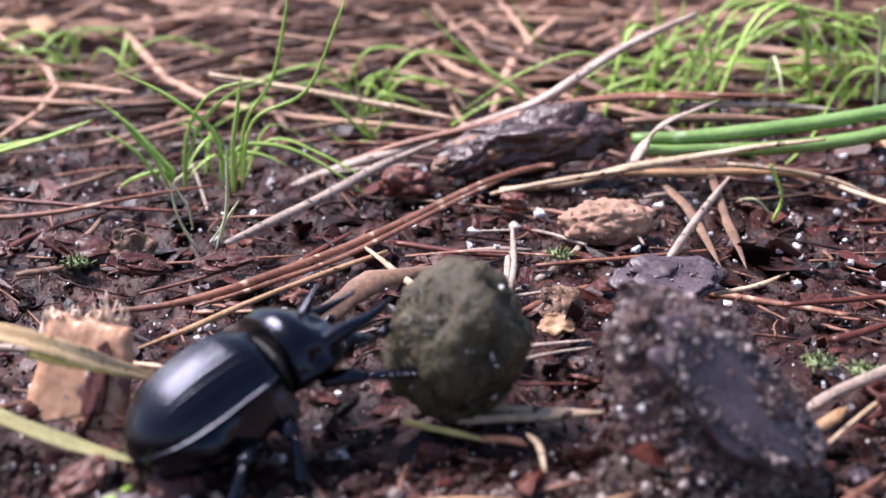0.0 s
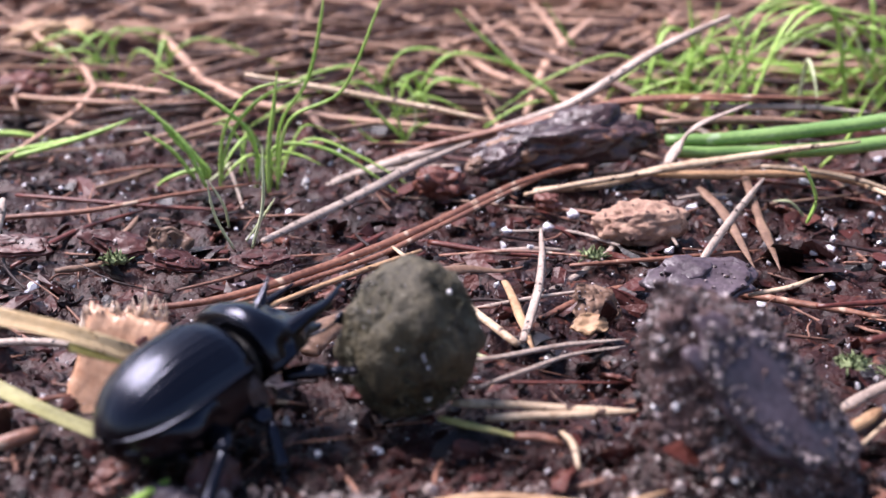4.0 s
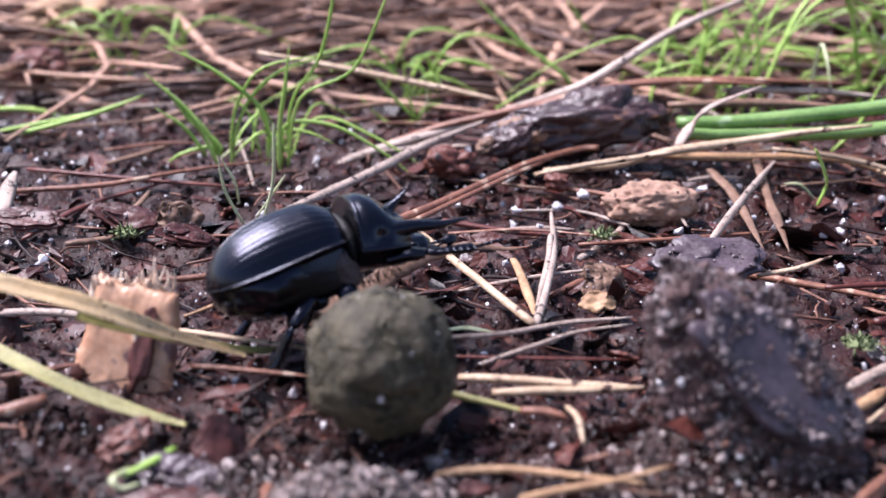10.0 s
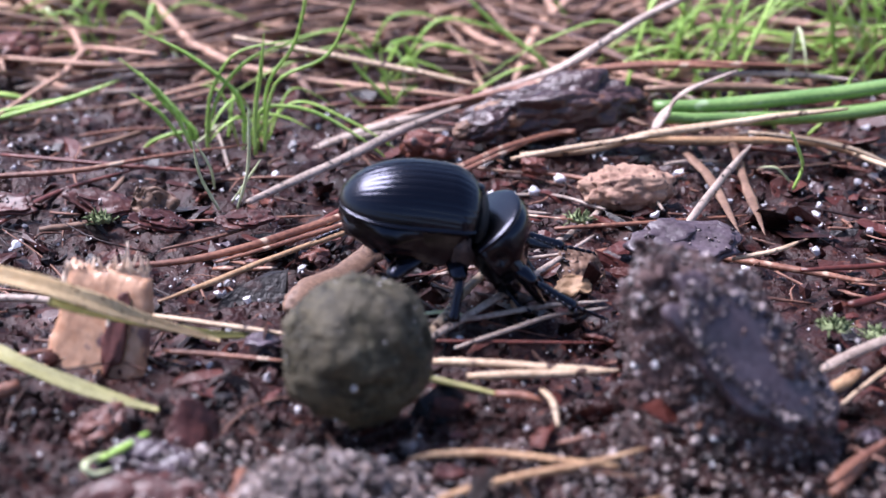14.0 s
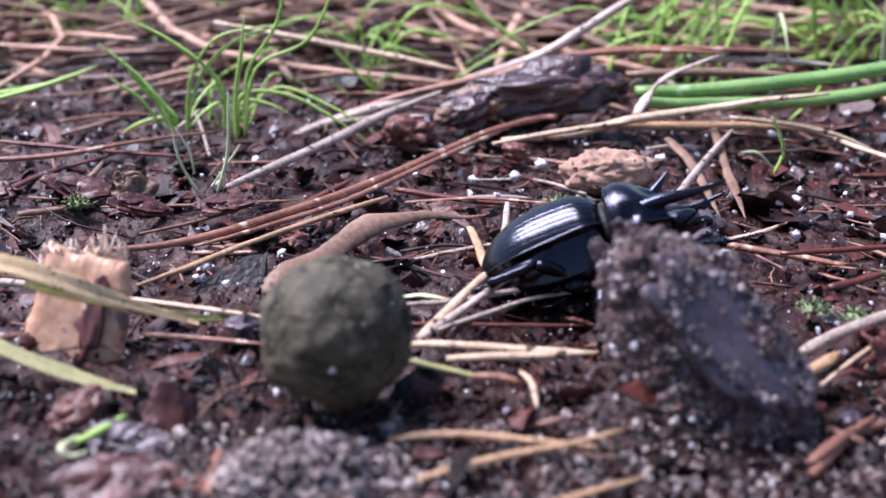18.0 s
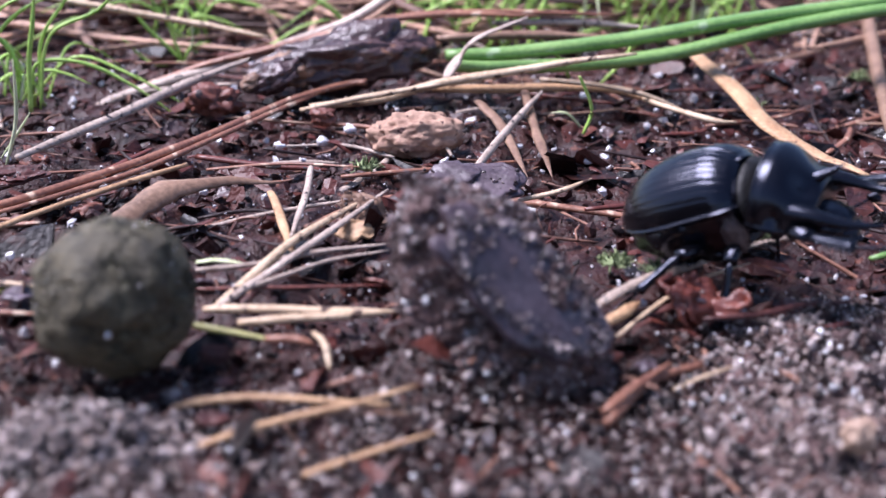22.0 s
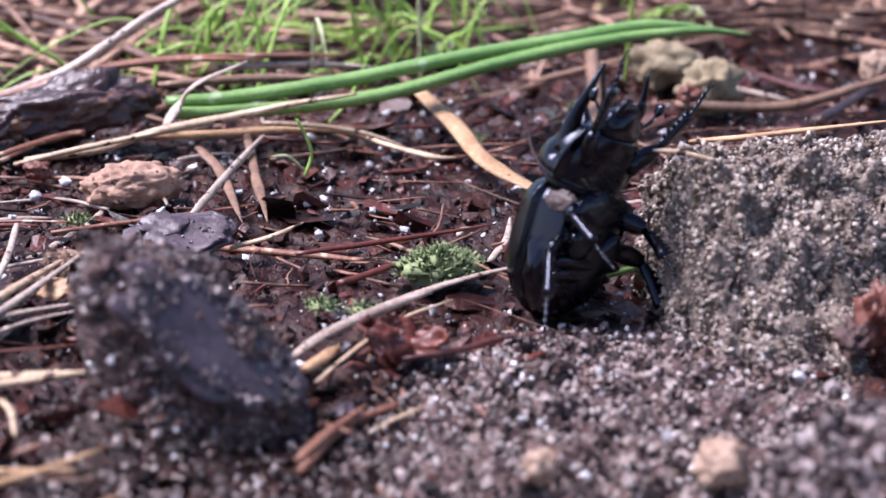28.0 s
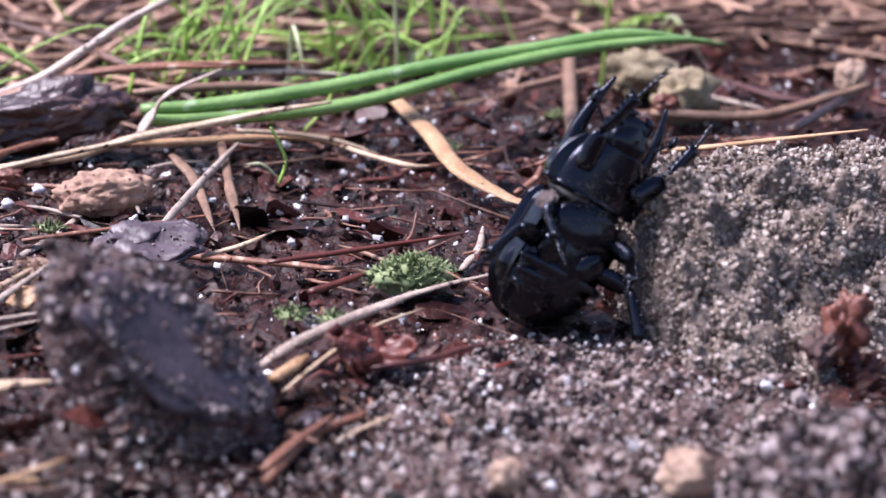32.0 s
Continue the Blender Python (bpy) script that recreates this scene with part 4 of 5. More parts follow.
grow(clump, 0.25, "p", (-22.9, 143.6, 0.0), (-21.3, 143.6, 1.3), (-20.3, 143.6, 2.3))
grow(clump, 0.27, "p", (-17.4, 141.5, 0.0), (-16.7, 141.5, 3.2), (-16.9, 141.5, 4.7))
grow(clump, 0.26, "g", (-16.7, 152.8, 0.0), (-17.8, 152.8, -3.4), (-17.6, 152.8, -6.9))
grow(clump, 0.30, "g", (-22.9, 141.4, 0.0), (-24.5, 141.4, 3.8), (-25.9, 141.4, 6.0))
grow(clump, 0.28, "g", (-24.6, 144.6, 0.0), (-26.9, 144.6, 3.2), (-29.9, 144.6, 5.4))
clump = tuft("grass_tuft", "small green grass tuft in the litter", (-1.6, 160.1, 0.0))
grow(clump, 0.31, "g", (-1.6, 160.1, 0.0), (-3.8, 160.1, 2.2), (-5.8, 160.1, 4.3), (-7.8, 160.1, 7.1))
grow(clump, 0.27, "g", (-1.7, 160.1, 0.0), (-2.8, 160.1, 3.6), (-3.4, 160.1, 8.1))
grow(clump, 0.27, "g", (-1.6, 160.1, 0.0), (-0.7, 160.1, 1.6), (1.3, 160.1, 2.3))
grow(clump, 0.27, "g", (-1.7, 160.1, 0.0), (-5.2, 160.1, -0.2), (-8.5, 160.1, 2.9))
grow(clump, 0.24, "p", (-1.4, 160.1, 0.0), (-0.4, 160.1, 2.9), (-1.1, 160.1, 6.4))
clump = tuft("grass_tuft", "long green grass blades lying in the litter", (-56.9, 163.9, 0.0))
grow(clump, 0.49, "g", (-56.9, 163.9, 0.0), (-50.0, 163.9, 0.2), (-45.1, 163.9, -0.7))
grow(clump, 0.42, "g", (-48.1, 152.4, 0.0), (-38.7, 152.4, 2.6), (-32.7, 152.4, 4.9))
grow(clump, 0.30, "g", (-51.0, 153.5, 0.0), (-44.3, 153.5, 1.4), (-37.6, 153.5, 2.8))
clump = tuft("grass_tuft", "bright green fine grass tuft beside the stalk", (35.5, 178.8, 0.0))
grow(clump, 0.56, "g", (35.5, 178.8, 0.0), (35.7, 178.8, 2.3), (36.2, 178.8, 8.4), (35.2, 178.8, 14.3))
grow(clump, 0.34, "g", (35.1, 178.8, 0.0), (34.9, 178.8, 3.1), (32.9, 178.8, 5.4), (28.0, 178.8, 5.0))
grow(clump, 0.41, "g", (35.0, 180.4, 0.0), (36.6, 180.4, 4.3), (38.6, 180.4, 8.1), (39.7, 180.4, 13.3))
grow(clump, 0.31, "g", (34.9, 182.0, 0.0), (42.4, 182.0, 3.5), (41.9, 182.0, 8.5))
grow(clump, 0.34, "g", (30.3, 181.9, 0.0), (36.1, 181.9, 5.6), (39.0, 181.9, 7.0))
grow(clump, 0.30, "g", (35.1, 178.8, 0.0), (31.9, 178.8, 3.1), (25.2, 178.8, 2.3))
grow(clump, 0.30, "g", (34.9, 182.0, 0.0), (32.2, 182.0, 7.0), (33.1, 182.0, 10.8))
grow(clump, 0.34, "g", (36.3, 178.8, 0.0), (37.4, 178.8, 4.6), (36.5, 178.8, 12.1))
grow(clump, 0.30, "g", (24.9, 175.4, 0.0), (27.7, 175.4, 1.5), (33.6, 175.4, 2.3), (38.1, 175.4, 1.6))
grow(clump, 0.30, "g", (34.0, 178.7, 0.0), (28.9, 178.7, 2.3), (26.0, 178.7, 1.5))
grow(clump, 0.26, "g", (24.3, 177.0, 0.0), (26.4, 177.0, 3.4), (31.4, 177.0, 7.2))
grow(clump, 0.30, "g", (35.9, 178.8, 0.0), (40.2, 178.8, 2.3), (45.3, 178.8, 5.0))
clump = tuft("grass_tuft", "arching long green grass blades over the litter", (35.1, 185.4, 0.0))
grow(clump, 0.43, "g", (35.1, 185.4, 0.0), (40.7, 185.4, 4.6), (50.0, 185.4, 3.9), (61.7, 185.4, 2.3), (67.5, 185.4, 1.1))
grow(clump, 0.44, "g", (54.7, 238.8, 0.0), (64.4, 236.8, -2.8), (77.9, 234.8, -6.5), (84.6, 232.8, -8.8))
grow(clump, 0.31, "g", (49.6, 182.3, 0.0), (54.0, 182.3, 2.8), (60.6, 182.3, 3.9))
grow(clump, 0.32, "g", (44.1, 189.1, 0.0), (53.7, 189.1, 0.4), (63.3, 189.1, -1.5))
grow(clump, 0.36, "g", (46.9, 171.2, 0.0), (52.6, 171.2, 1.5), (59.7, 171.2, 2.7))
grow(clump, 0.36, "g", (41.2, 212.8, 0.0), (55.2, 212.8, 2.7), (70.3, 212.8, 1.0))
clump = tuft("grass_tuft", "single green grass blades leaning across the straws", (42.2, 150.8, 0.0))
grow(clump, 0.32, "g", (42.2, 150.8, 0.0), (41.0, 150.8, 2.1), (37.5, 150.8, 5.4), (33.9, 150.8, 10.0))
grow(clump, 0.25, "g", (38.5, 128.3, 0.0), (39.2, 128.3, 2.5), (38.0, 128.3, 5.4), (37.6, 128.3, 5.9))
grow(clump, 0.20, "p", (38.8, 130.5, 0.0), (37.2, 130.5, 1.5), (35.5, 130.5, 1.6))
grow(clump, 0.28, "g", (45.2, 147.8, 0.0), (47.8, 147.8, 3.0), (50.0, 147.8, 8.1))
grow(clump, 0.46, "g", (19.4, 169.3, 0.0), (16.7, 169.3, 3.7), (10.9, 169.3, 8.0), (4.5, 169.3, 14.3))
grow(clump, 0.41, "g", (25.8, 196.1, 0.0), (22.4, 196.1, 4.1), (18.1, 196.1, 10.6))
grow(clump, 0.28, "g", (8.1, 166.3, 0.0), (12.3, 166.3, 2.6), (15.8, 166.3, 3.6))
clump = tuft("grass_tuft", "bright green fine grass tuft among dead litter", (62.9, 177.5, 0.0))
grow(clump, 0.42, "g", (62.9, 177.5, 0.0), (63.3, 177.5, 4.3), (61.2, 177.5, 8.9), (60.4, 177.5, 12.0))
grow(clump, 0.47, "g", (65.0, 179.0, 0.0), (66.5, 179.0, 5.4), (67.2, 179.0, 10.8))
grow(clump, 0.35, "g", (61.9, 179.6, 0.0), (57.1, 179.6, 4.1), (50.8, 179.6, 5.1))
grow(clump, 0.39, "g", (63.7, 177.4, 0.0), (68.5, 177.4, 2.6), (73.4, 177.4, 4.0))
grow(clump, 0.31, "g", (60.7, 177.9, 0.0), (53.5, 177.9, 1.4), (48.9, 177.9, 1.2))
grow(clump, 0.34, "g", (64.9, 177.2, 0.0), (64.4, 177.2, 5.1), (58.0, 177.2, 9.8))
grow(clump, 0.38, "g", (67.0, 174.9, 0.0), (70.1, 174.9, 4.5), (73.2, 174.9, 7.5))
grow(clump, 0.35, "g", (57.3, 180.4, 0.0), (54.1, 180.4, 3.2), (46.3, 180.4, 4.3))
grow(clump, 0.39, "g", (66.3, 175.1, 0.0), (68.6, 175.1, 3.8), (79.1, 175.1, 5.0))
grow(clump, 1.01, "p", (66.0, 177.0, 0.0), (66.8, 177.0, 1.9), (68.4, 177.0, 1.5))
grow(clump, 0.36, "g", (52.3, 187.0, 0.0), (49.2, 187.0, 4.5), (50.0, 187.0, 9.2))
grow(clump, 0.35, "g", (55.0, 180.8, 0.0), (59.0, 180.8, 3.8), (69.5, 180.8, 5.8))
clump = tuft("thick_green_blades", "pair of thick green needle blades with a brown tip", (26.7, 143.0, 4.6))
grow(clump, 1.1, "t", (26.7, 143.0, 4.6), (34.5, 143.0, 4.8), (48.2, 143.0, 6.3), (58.5, 143.0, 8.0), (71.9, 143.0, 9.8), (82.4, 143.0, 10.9), (90.5, 143.0, 10.0), (95.3, 143.0, 9.4))
grow(clump, 1.05, "t", (27.1, 141.0, 3.9), (34.2, 141.0, 3.7), (42.7, 141.0, 4.0), (51.5, 141.0, 5.1), (64.5, 141.0, 8.0), (78.0, 141.0, 10.0), (87.2, 141.0, 10.6), (92.3, 141.0, 10.1))

# moss
MOSS_AT = (43.7, 99.0, 0.6)
MOSS_SPOTS = ((-27.7, 118.0, 0.3), (16.0, 118.5, 0.3), (35.9, 92.4, 0.3), (32.9, 94.3, 0.3), (58.9, 137.3, 0.3), (75.9, 148.0, 0.3), (55.9, 218.5, 0.3))
DRAG_A, DRAG_B = 23.8, 26.2
CHIP_AT = (-21.5, 90.0, 1.3)

wild_grass("grass_tuft", "bright green fine grass tuft among dead needles", 34, 168, 6.0, 11, 1, 30, (0.2, 0), 0.27)
wild_grass("grass_tuft", "bright green fine grass tuft among dead needles", 53, 171, 8.0, 11, 2, 33, (0.35, 0), 0.27)
wild_grass("grass_tuft", "bright green fine grass tuft among dead needles", 70, 176, 9.0, 11, 3, 30, (-0.2, 0), 0.27)
wild_grass("grass_tuft", "fine curling green grass with pale stems", -20, 150, 4.0, 9, 14, 13, (0, 0), 0.2)
wild_grass("grass_tuft", "thin green grass growing through dead litter", -2, 172, 3.0, 10, 4, 18)
wild_grass("grass_tuft", "thin green grass growing through dead litter", -42, 190, 5.0, 12, 5, 20)
wild_grass("grass_tuft", "sparse green grass blades behind the mound", 104, 190, 6.0, 12, 6, 14)


# ---- moss, soil lump, grit, mound ----
def moss(at, rx, ry, h, n, seed):
    g = np.random.default_rng(seed)
    ob = tagged(new("moss_clump"), "small grey-green moss clump growing on the soil", "moss", KINDS["moss_clump"])
    ob.location = np.array(at) * MM
    out = []
    for k in range(n):
        a, r = g.uniform(0, 2 * math.pi), math.sqrt(g.uniform())
        x, y = rx * r * math.cos(a), ry * r * math.sin(a)
        z = h * (1 - r * r)
        d = np.array([x / rx, y / ry, 0.9]) + g.normal(0, 0.5, 3)
        d /= np.linalg.norm(d)
        b = np.array([x, y, z - 0.3])
        out.append(strand([b, b + d * 0.4 + (0, 0, 0.1), b + d * g.uniform(0.6, 1.1)], 0.11, 0.6, 4, 2, 0.2, 0.9, k, 0.1))
    tagged(part("moss_fuzz", joined(out), MOSS, ob), kind="stuff")
    part("moss_cushion", clod((rx * 0.9, ry * 0.9, h * 0.85), 0.2, 2.0, seed, 3), MOSS, ob)
    return ob


moss(MOSS_AT, 3.6, 2.4, 1.6, 420, 1)
for i, at in enumerate(MOSS_SPOTS):
    moss(at, 1.1, 0.8, 0.4, 45, i + 5)


def pile_height(x, y, h, rx, ry, lean, flat, seed):
    """A heap of soil, its top pushed by lean, its sides steeper as flat grows."""
    r = np.sqrt((x / np.where(x > 0, rx * (1 + lean), rx * (1 - lean))) ** 2 + (y / ry) ** 2)
    if flat > 6:
        return h * np.exp(-np.abs(x / rx) ** 22 - np.abs(y / ry) ** 5)
    return h * np.exp(-(r**flat))


def heap(name, label, category, at, h, rx, ry, flat, mat, grain_mat, n, sizes, seed, lump_size=0.9, step=0.35, shear=(0, 0), lean=0.0, spread=0.15, grain_name="loose_sand"):
    """A heap of soil with its loose grains."""
    ob = thing(name, label, category)
    ob.location = np.array(at) * MM
    g = np.random.default_rng(seed)
    ext = 2.0
    xs, ys = np.arange(-rx * ext, rx * ext, step), np.arange(-ry * ext, ry * ext, step)

    def surf(x, y):
        z = pile_height(x, y, h, rx, ry, lean, flat, seed)
        off = Vector((seed * 1.7, seed * 0.9, 0))
        k = np.array([noise.fractal(Vector((a, b, c)) * 0.42 + off, 0.65, 2.1, 5) for a, b, c in zip(x, y, z)])
        z2 = z + lump_size * k
        return np.stack([x + shear[0] * z + 0.8 * lump_size * np.roll(k, 7), y + shear[1] * z - 0.45 * lump_size * k, z2 - 1.2 * (np.hypot(x / rx, y / ry) > 1.6)], 1)

    gx, gy = np.meshgrid(xs, ys)
    v = surf(gx.ravel(), gy.ravel())
    w = len(xs)
    r, c = np.meshgrid(np.arange(len(ys) - 1), np.arange(w - 1), indexing="ij")
    a = (r * w + c).ravel()
    part("soil_body", (v, np.stack([a, a + 1, a + w + 1, a + w], 1).tolist()), mat, ob)
    # grains denser where the face is steep
    face = np.cross(v[(a + 1)] - v[a], v[a + w] - v[a])
    size = np.linalg.norm(face, axis=1)
    inside = np.hypot(gx.ravel()[a] / rx, gy.ravel()[a] / ry) < (1.55 if flat < 6 else 1.5)
    q = size * inside / (size * inside).sum()
    pick = g.choice(len(a), n, p=q)
    s, t = g.uniform(0, 1, (n, 1)), g.uniform(0, 1, (n, 1))
    b = a[pick]
    pl = (v[b] * (1 - s) + v[b + 1] * s) * (1 - t) + (v[b + w] * (1 - s) + v[b + w + 1] * s) * t + face[pick] / size[pick, None] * 0.1 + g.normal(0, spread, (n, 3))
    tagged(part(grain_name, grains(pl, g.gamma(sizes[0], sizes[1], n) + sizes[2], seed), grain_mat, ob, "", False), kind="stuff")
    return ob


def soil_lump(at, h, seed):
    """A leaning block of soil: its one flank hangs over, the other slopes away to the ground."""
    ob = thing("soil_lump", "upright crumbly dark soil lump coated with sand grains", "soil")
    ob.location = np.array(at) * MM
    g = np.random.default_rng(seed)
    ns, nt = 90, 200
    lev = np.linspace(-0.12, 1, ns)
    low = np.interp(lev, [-0.12, 0, 0.23, 0.55, 0.81, 0.94, 1.0], [-4.2, -4.4, -4.8, -5.5, -5.7, -5.4, -4.6])
    top = np.interp(lev, [-0.12, 0, 0.23, 0.55, 0.81, 0.94, 1.0], [9.2, 8.6, 7.9, 5.3, 1.6, -2.6, -4.8])
    deep = np.interp(lev, [-0.12, 0, 0.5, 0.85, 1.0], [5.6, 5.2, 4.0, 2.4, 0.5])
    off = Vector((seed * 1.7, seed * 0.9, 0))
    v = np.zeros((ns, nt, 3))
    for i in range(ns):
        for j in range(nt):
            q = 2 * math.pi * j / nt
            c, d = math.cos(q), math.sin(q)
            p = np.array([(low[i] + top[i]) / 2 + (top[i] - low[i]) / 2 * np.sign(c) * abs(c) ** 0.8, deep[i] * np.sign(d) * abs(d) ** 0.8 + 1.5 * lev[i], lev[i] * h])
            k = noise.fractal(Vector(p) * 0.34 + off, 0.7, 2.1, 6)
            v[i, j] = p + np.array([c * 0.75, d * 0.75, 0.5]) * k
    v = v.reshape(-1, 3)
    faces = [(i * nt + j, i * nt + (j + 1) % nt, (i + 1) * nt + (j + 1) % nt, (i + 1) * nt + j) for i in range(ns - 1) for j in range(nt)]
    faces.append(tuple((ns - 1) * nt + j for j in range(nt)))
    part("soil_body", (v, faces), SOIL_DARK, ob)
    q = np.array(faces[:-1])
    area = np.linalg.norm(np.cross(v[q[:, 1]] - v[q[:, 0]], v[q[:, 3]] - v[q[:, 0]]), axis=1)
    # crumbs, sand and bright grains gather in patches
    patch = np.array([noise.noise(Vector(p) * 0.5 + off) for p in v[q[:, 0]]])
    for name, mat, n, sizes, seat, bias in (("soil_crumb", SOIL_DARK, 1500, (1.5, 0.11, 0.08), -0.05, 0), ("loose_sand", DARK_GRAIN, 15000, (1.2, 0.045, 0.045), -0.02, 1.2), ("quartz_grain", QUARTZ, 260, (1.3, 0.045, 0.05), 0.10, 1.0)):
        wgt = area * np.exp(bias * 2 * patch)
        pick = q[g.choice(len(q), n, p=wgt / wgt.sum())]
        a, b = g.uniform(0, 1, (n, 1)), g.uniform(0, 1, (n, 1))
        pl = v[pick[:, 0]] * (1 - a) * (1 - b) + v[pick[:, 1]] * a * (1 - b) + v[pick[:, 2]] * a * b + v[pick[:, 3]] * (1 - a) * b
        out = pl - np.array([-1.0, 1.0, h * 0.45])
        pl = pl + out / np.linalg.norm(out, axis=1)[:, None] * seat + g.normal(0, 0.08, (n, 3))
        tagged(part(name, grains(pl, np.minimum(g.gamma(sizes[0], sizes[1], n) + sizes[2], 0.55), seed + n), mat, ob, "", False), kind="stuff")
    return ob


LUMP_AT = (20.4, 80.5, -2.4)
soil_lump(LUMP_AT, 14.4, 3)
def facing(along, normal):
    """Euler degrees that lay a flake along one way with its face to another."""
    z = Vector(normal).normalized()
    x = (Vector(along) - Vector(along).dot(z) * z).normalized()
    return tuple(math.degrees(q) for q in Matrix((x, z.cross(x), z)).transposed().to_euler())


heap("sand_mound", "crumbly pile of pale grey-brown sandy soil", "soil", (74.0, 86.5, -3.6), 13.6, 14.2, 8.0, 9.0, SAND_SOIL, MOUND_GRAIN, 50000, (1.6, 0.05, 0.065), 5, 2.1, 0.27, (-0.03, 0.42), spread=0.13)
heap("grit_apron", "loose grey grit spread below the mound", "grit", (50.0, 77.0, -4.6), 4.2, 23.0, 16.0, 3.2, SOIL_DARK, GRAIN, 30000, (2.0, 0.055, 0.07), 8, 1.3, 0.42)


def glitter(heap_ob, rx, ry, z, n, seed):
    g = np.random.default_rng(seed)
    a, r = g.uniform(0, 2 * math.pi, n), np.sqrt(g.uniform(0, 1, n)) * 0.75
    x, y = rx * r * np.cos(a), ry * r * np.sin(a)
    h = pile_height(x, y, z, rx, ry, 0, 3.2, 0)
    tagged(part("quartz_grain", grains(np.stack([x, y, h + 0.45 + g.uniform(0, 0.5, n)], 1), g.gamma(2.0, 0.05, n) + 0.06, seed), QUARTZ, heap_ob, "pale glassy quartz grains", False), kind="stuff")


glitter(bpy.data.objects["grit_apron"], 23, 16, 4.2, 150, 3)
heap("near_soil_heap", "low heap of pale soil beside the grit", "soil", (58.5, 58.5, -3.0), 8.2, 8.0, 5.0, 3.2, SOIL_DARK, DARK_GRAIN, 6000, (2.3, 0.07, 0.10), 11, 1.2, 0.4, spread=0.25)
heap("grit_pile", "small pile of grey sand grains in front of the pellet", "grit", (-4.0, 71.0, -1.2), 3.2, 4.3, 2.9, 2.6, SOIL_DARK, GRAIN, 4500, (2.0, 0.055, 0.08), 12, 0.7, 0.3)

skin = tagged(part("bark_flake", flake(6.6, 3.2, 1.1, 7, facing((0.80, -0.1, -0.60), (0.42, -0.72, 0.58)), 0.12, 0.3, 5), FLAKE), "smooth slate-purple bark flake stuck on the soil lump", "bark", KINDS["bark_flake"])
skin.location = (np.array(LUMP_AT) + (1.9, -2.65, 7.9)) * MM
g = np.random.default_rng(41)
q, r = g.uniform(0, 2 * math.pi, 700), np.sqrt(g.uniform(0, 1, 700)) ** 0.35
m = np.array(Euler([radians(k) for k in facing((0.80, -0.1, -0.60), (0.42, -0.72, 0.58))]).to_matrix())
tagged(part("stuck_sand", grains(np.stack([6.5 * r * np.cos(q), 3.1 * r * np.sin(q), 0.62 + g.normal(0, 0.12, 700)], 1) @ m.T, g.gamma(1.3, 0.05, 700) + 0.05, 43), DARK_GRAIN, skin, "", False), kind="stuff")

# wood chip under the straw
chip = thing("wood_chip", "peach-brown splintered wood chip lying on the soil", "wood")
chip.location = np.array(CHIP_AT) * MM
chip.scale = (1.1, 1.1, 1.1)
TILT = (-24, 10, -10)
def plank(seed):
    """A broken slab: grain along its height, torn top, a rounded lower corner."""
    nx, nz = 46, 60
    off = Vector((seed * 2.3, 0, seed))
    v, f = [], []
    for face in (-1, 1):
        for i in range(nz):
            w = i / (nz - 1)
            for j in range(nx):
                q = j / (nx - 1)
                edge = 0.25 * noise.fractal(Vector((0, 3, w * 5)) + off, 1, 2, 4)
                x0, x1 = -3.3 + 0.3 * w + edge, 3.9 - 1.3 * w - 0.5 * max(0, 0.25 - w) * 6 + edge
                x = x0 + (x1 - x0) * q
                tall = 9.0 + 0.35 * noise.fractal(Vector((x * 0.7, 0, 7)) + off, 0.8, 2, 4)
                z = -4.6 + tall * w + 0.9 * (1 - w) * abs(2 * q - 1) ** 3
                round_off = (1 - abs(2 * q - 1) ** 8) ** 0.5 * (1 - abs(2 * w - 1) ** 10) ** 0.5
                grain = 0.03 * noise.fractal(Vector((x * 1.7, 0, z * 0.28)) + off, 0.7, 2.2, 5) + 0.07 * noise.fractal(Vector((x * 0.6, 1, z * 0.4)) + off, 0.8, 2.1, 5)
                v.append((x, face * 0.95 * round_off + grain, z))
    for i in range(nz - 1):
        for j in range(nx - 1):
            a = i * nx + j
            f.append((a, a + 1, a + nx + 1, a + nx))
            f.append(tuple(nx * nz + q for q in (a, a + nx, a + nx + 1, a + 1)))
    return turned(np.array(v), *TILT), f


part("body", plank(5), BARK, chip)
part("bark_strip", shifted(flake(0.75, 2.6, 0.5, 8, (66, 8, -14), 0.25, 0.25), (1.25, -1.25, 0.6)), PURPLE, chip, "red-brown bark strip")
part("bark_strip", shifted(clod((2.4, 0.6, 0.7), 0.15, 2.0, 11, 4, 0.8, (-24, -14, -10)), (1.2, -1.1, -4.0)), TAN, chip, "orange-brown inner bark strip")

for k in range(34):
    gx = -3.0 + k * 0.165
    top = 4.35 + 0.35 * math.sin(k * 3.1) + (0.9 if 22 < k < 27 else 0)
    part("splinter", strand([(gx + 0.5, 1.0, 2.9), (gx + 0.6, 1.5, 3.8), (gx + 0.75 + 0.4 * math.sin(k * 2.0), 1.5 + 0.5 * math.sin(k * 1.3), top + 0.35)], 0.15, 0.5, 5, 3, 0.25, 1, k, 0.25), SPLINTER, chip)
for k in range(4):
    part("splinter", strand([(0.8 + 0.35 * k, -0.6, 2.9 - 0.3 * k), (0.9 + 0.3 * k, -0.9, 1.0), (1.1 + 0.25 * k, -1.2, -1.6 + 0.4 * k)], 0.24, 0.6, 5, 4, 0.2, 0.4, k + 20, 0.25), SPLINTER, chip)


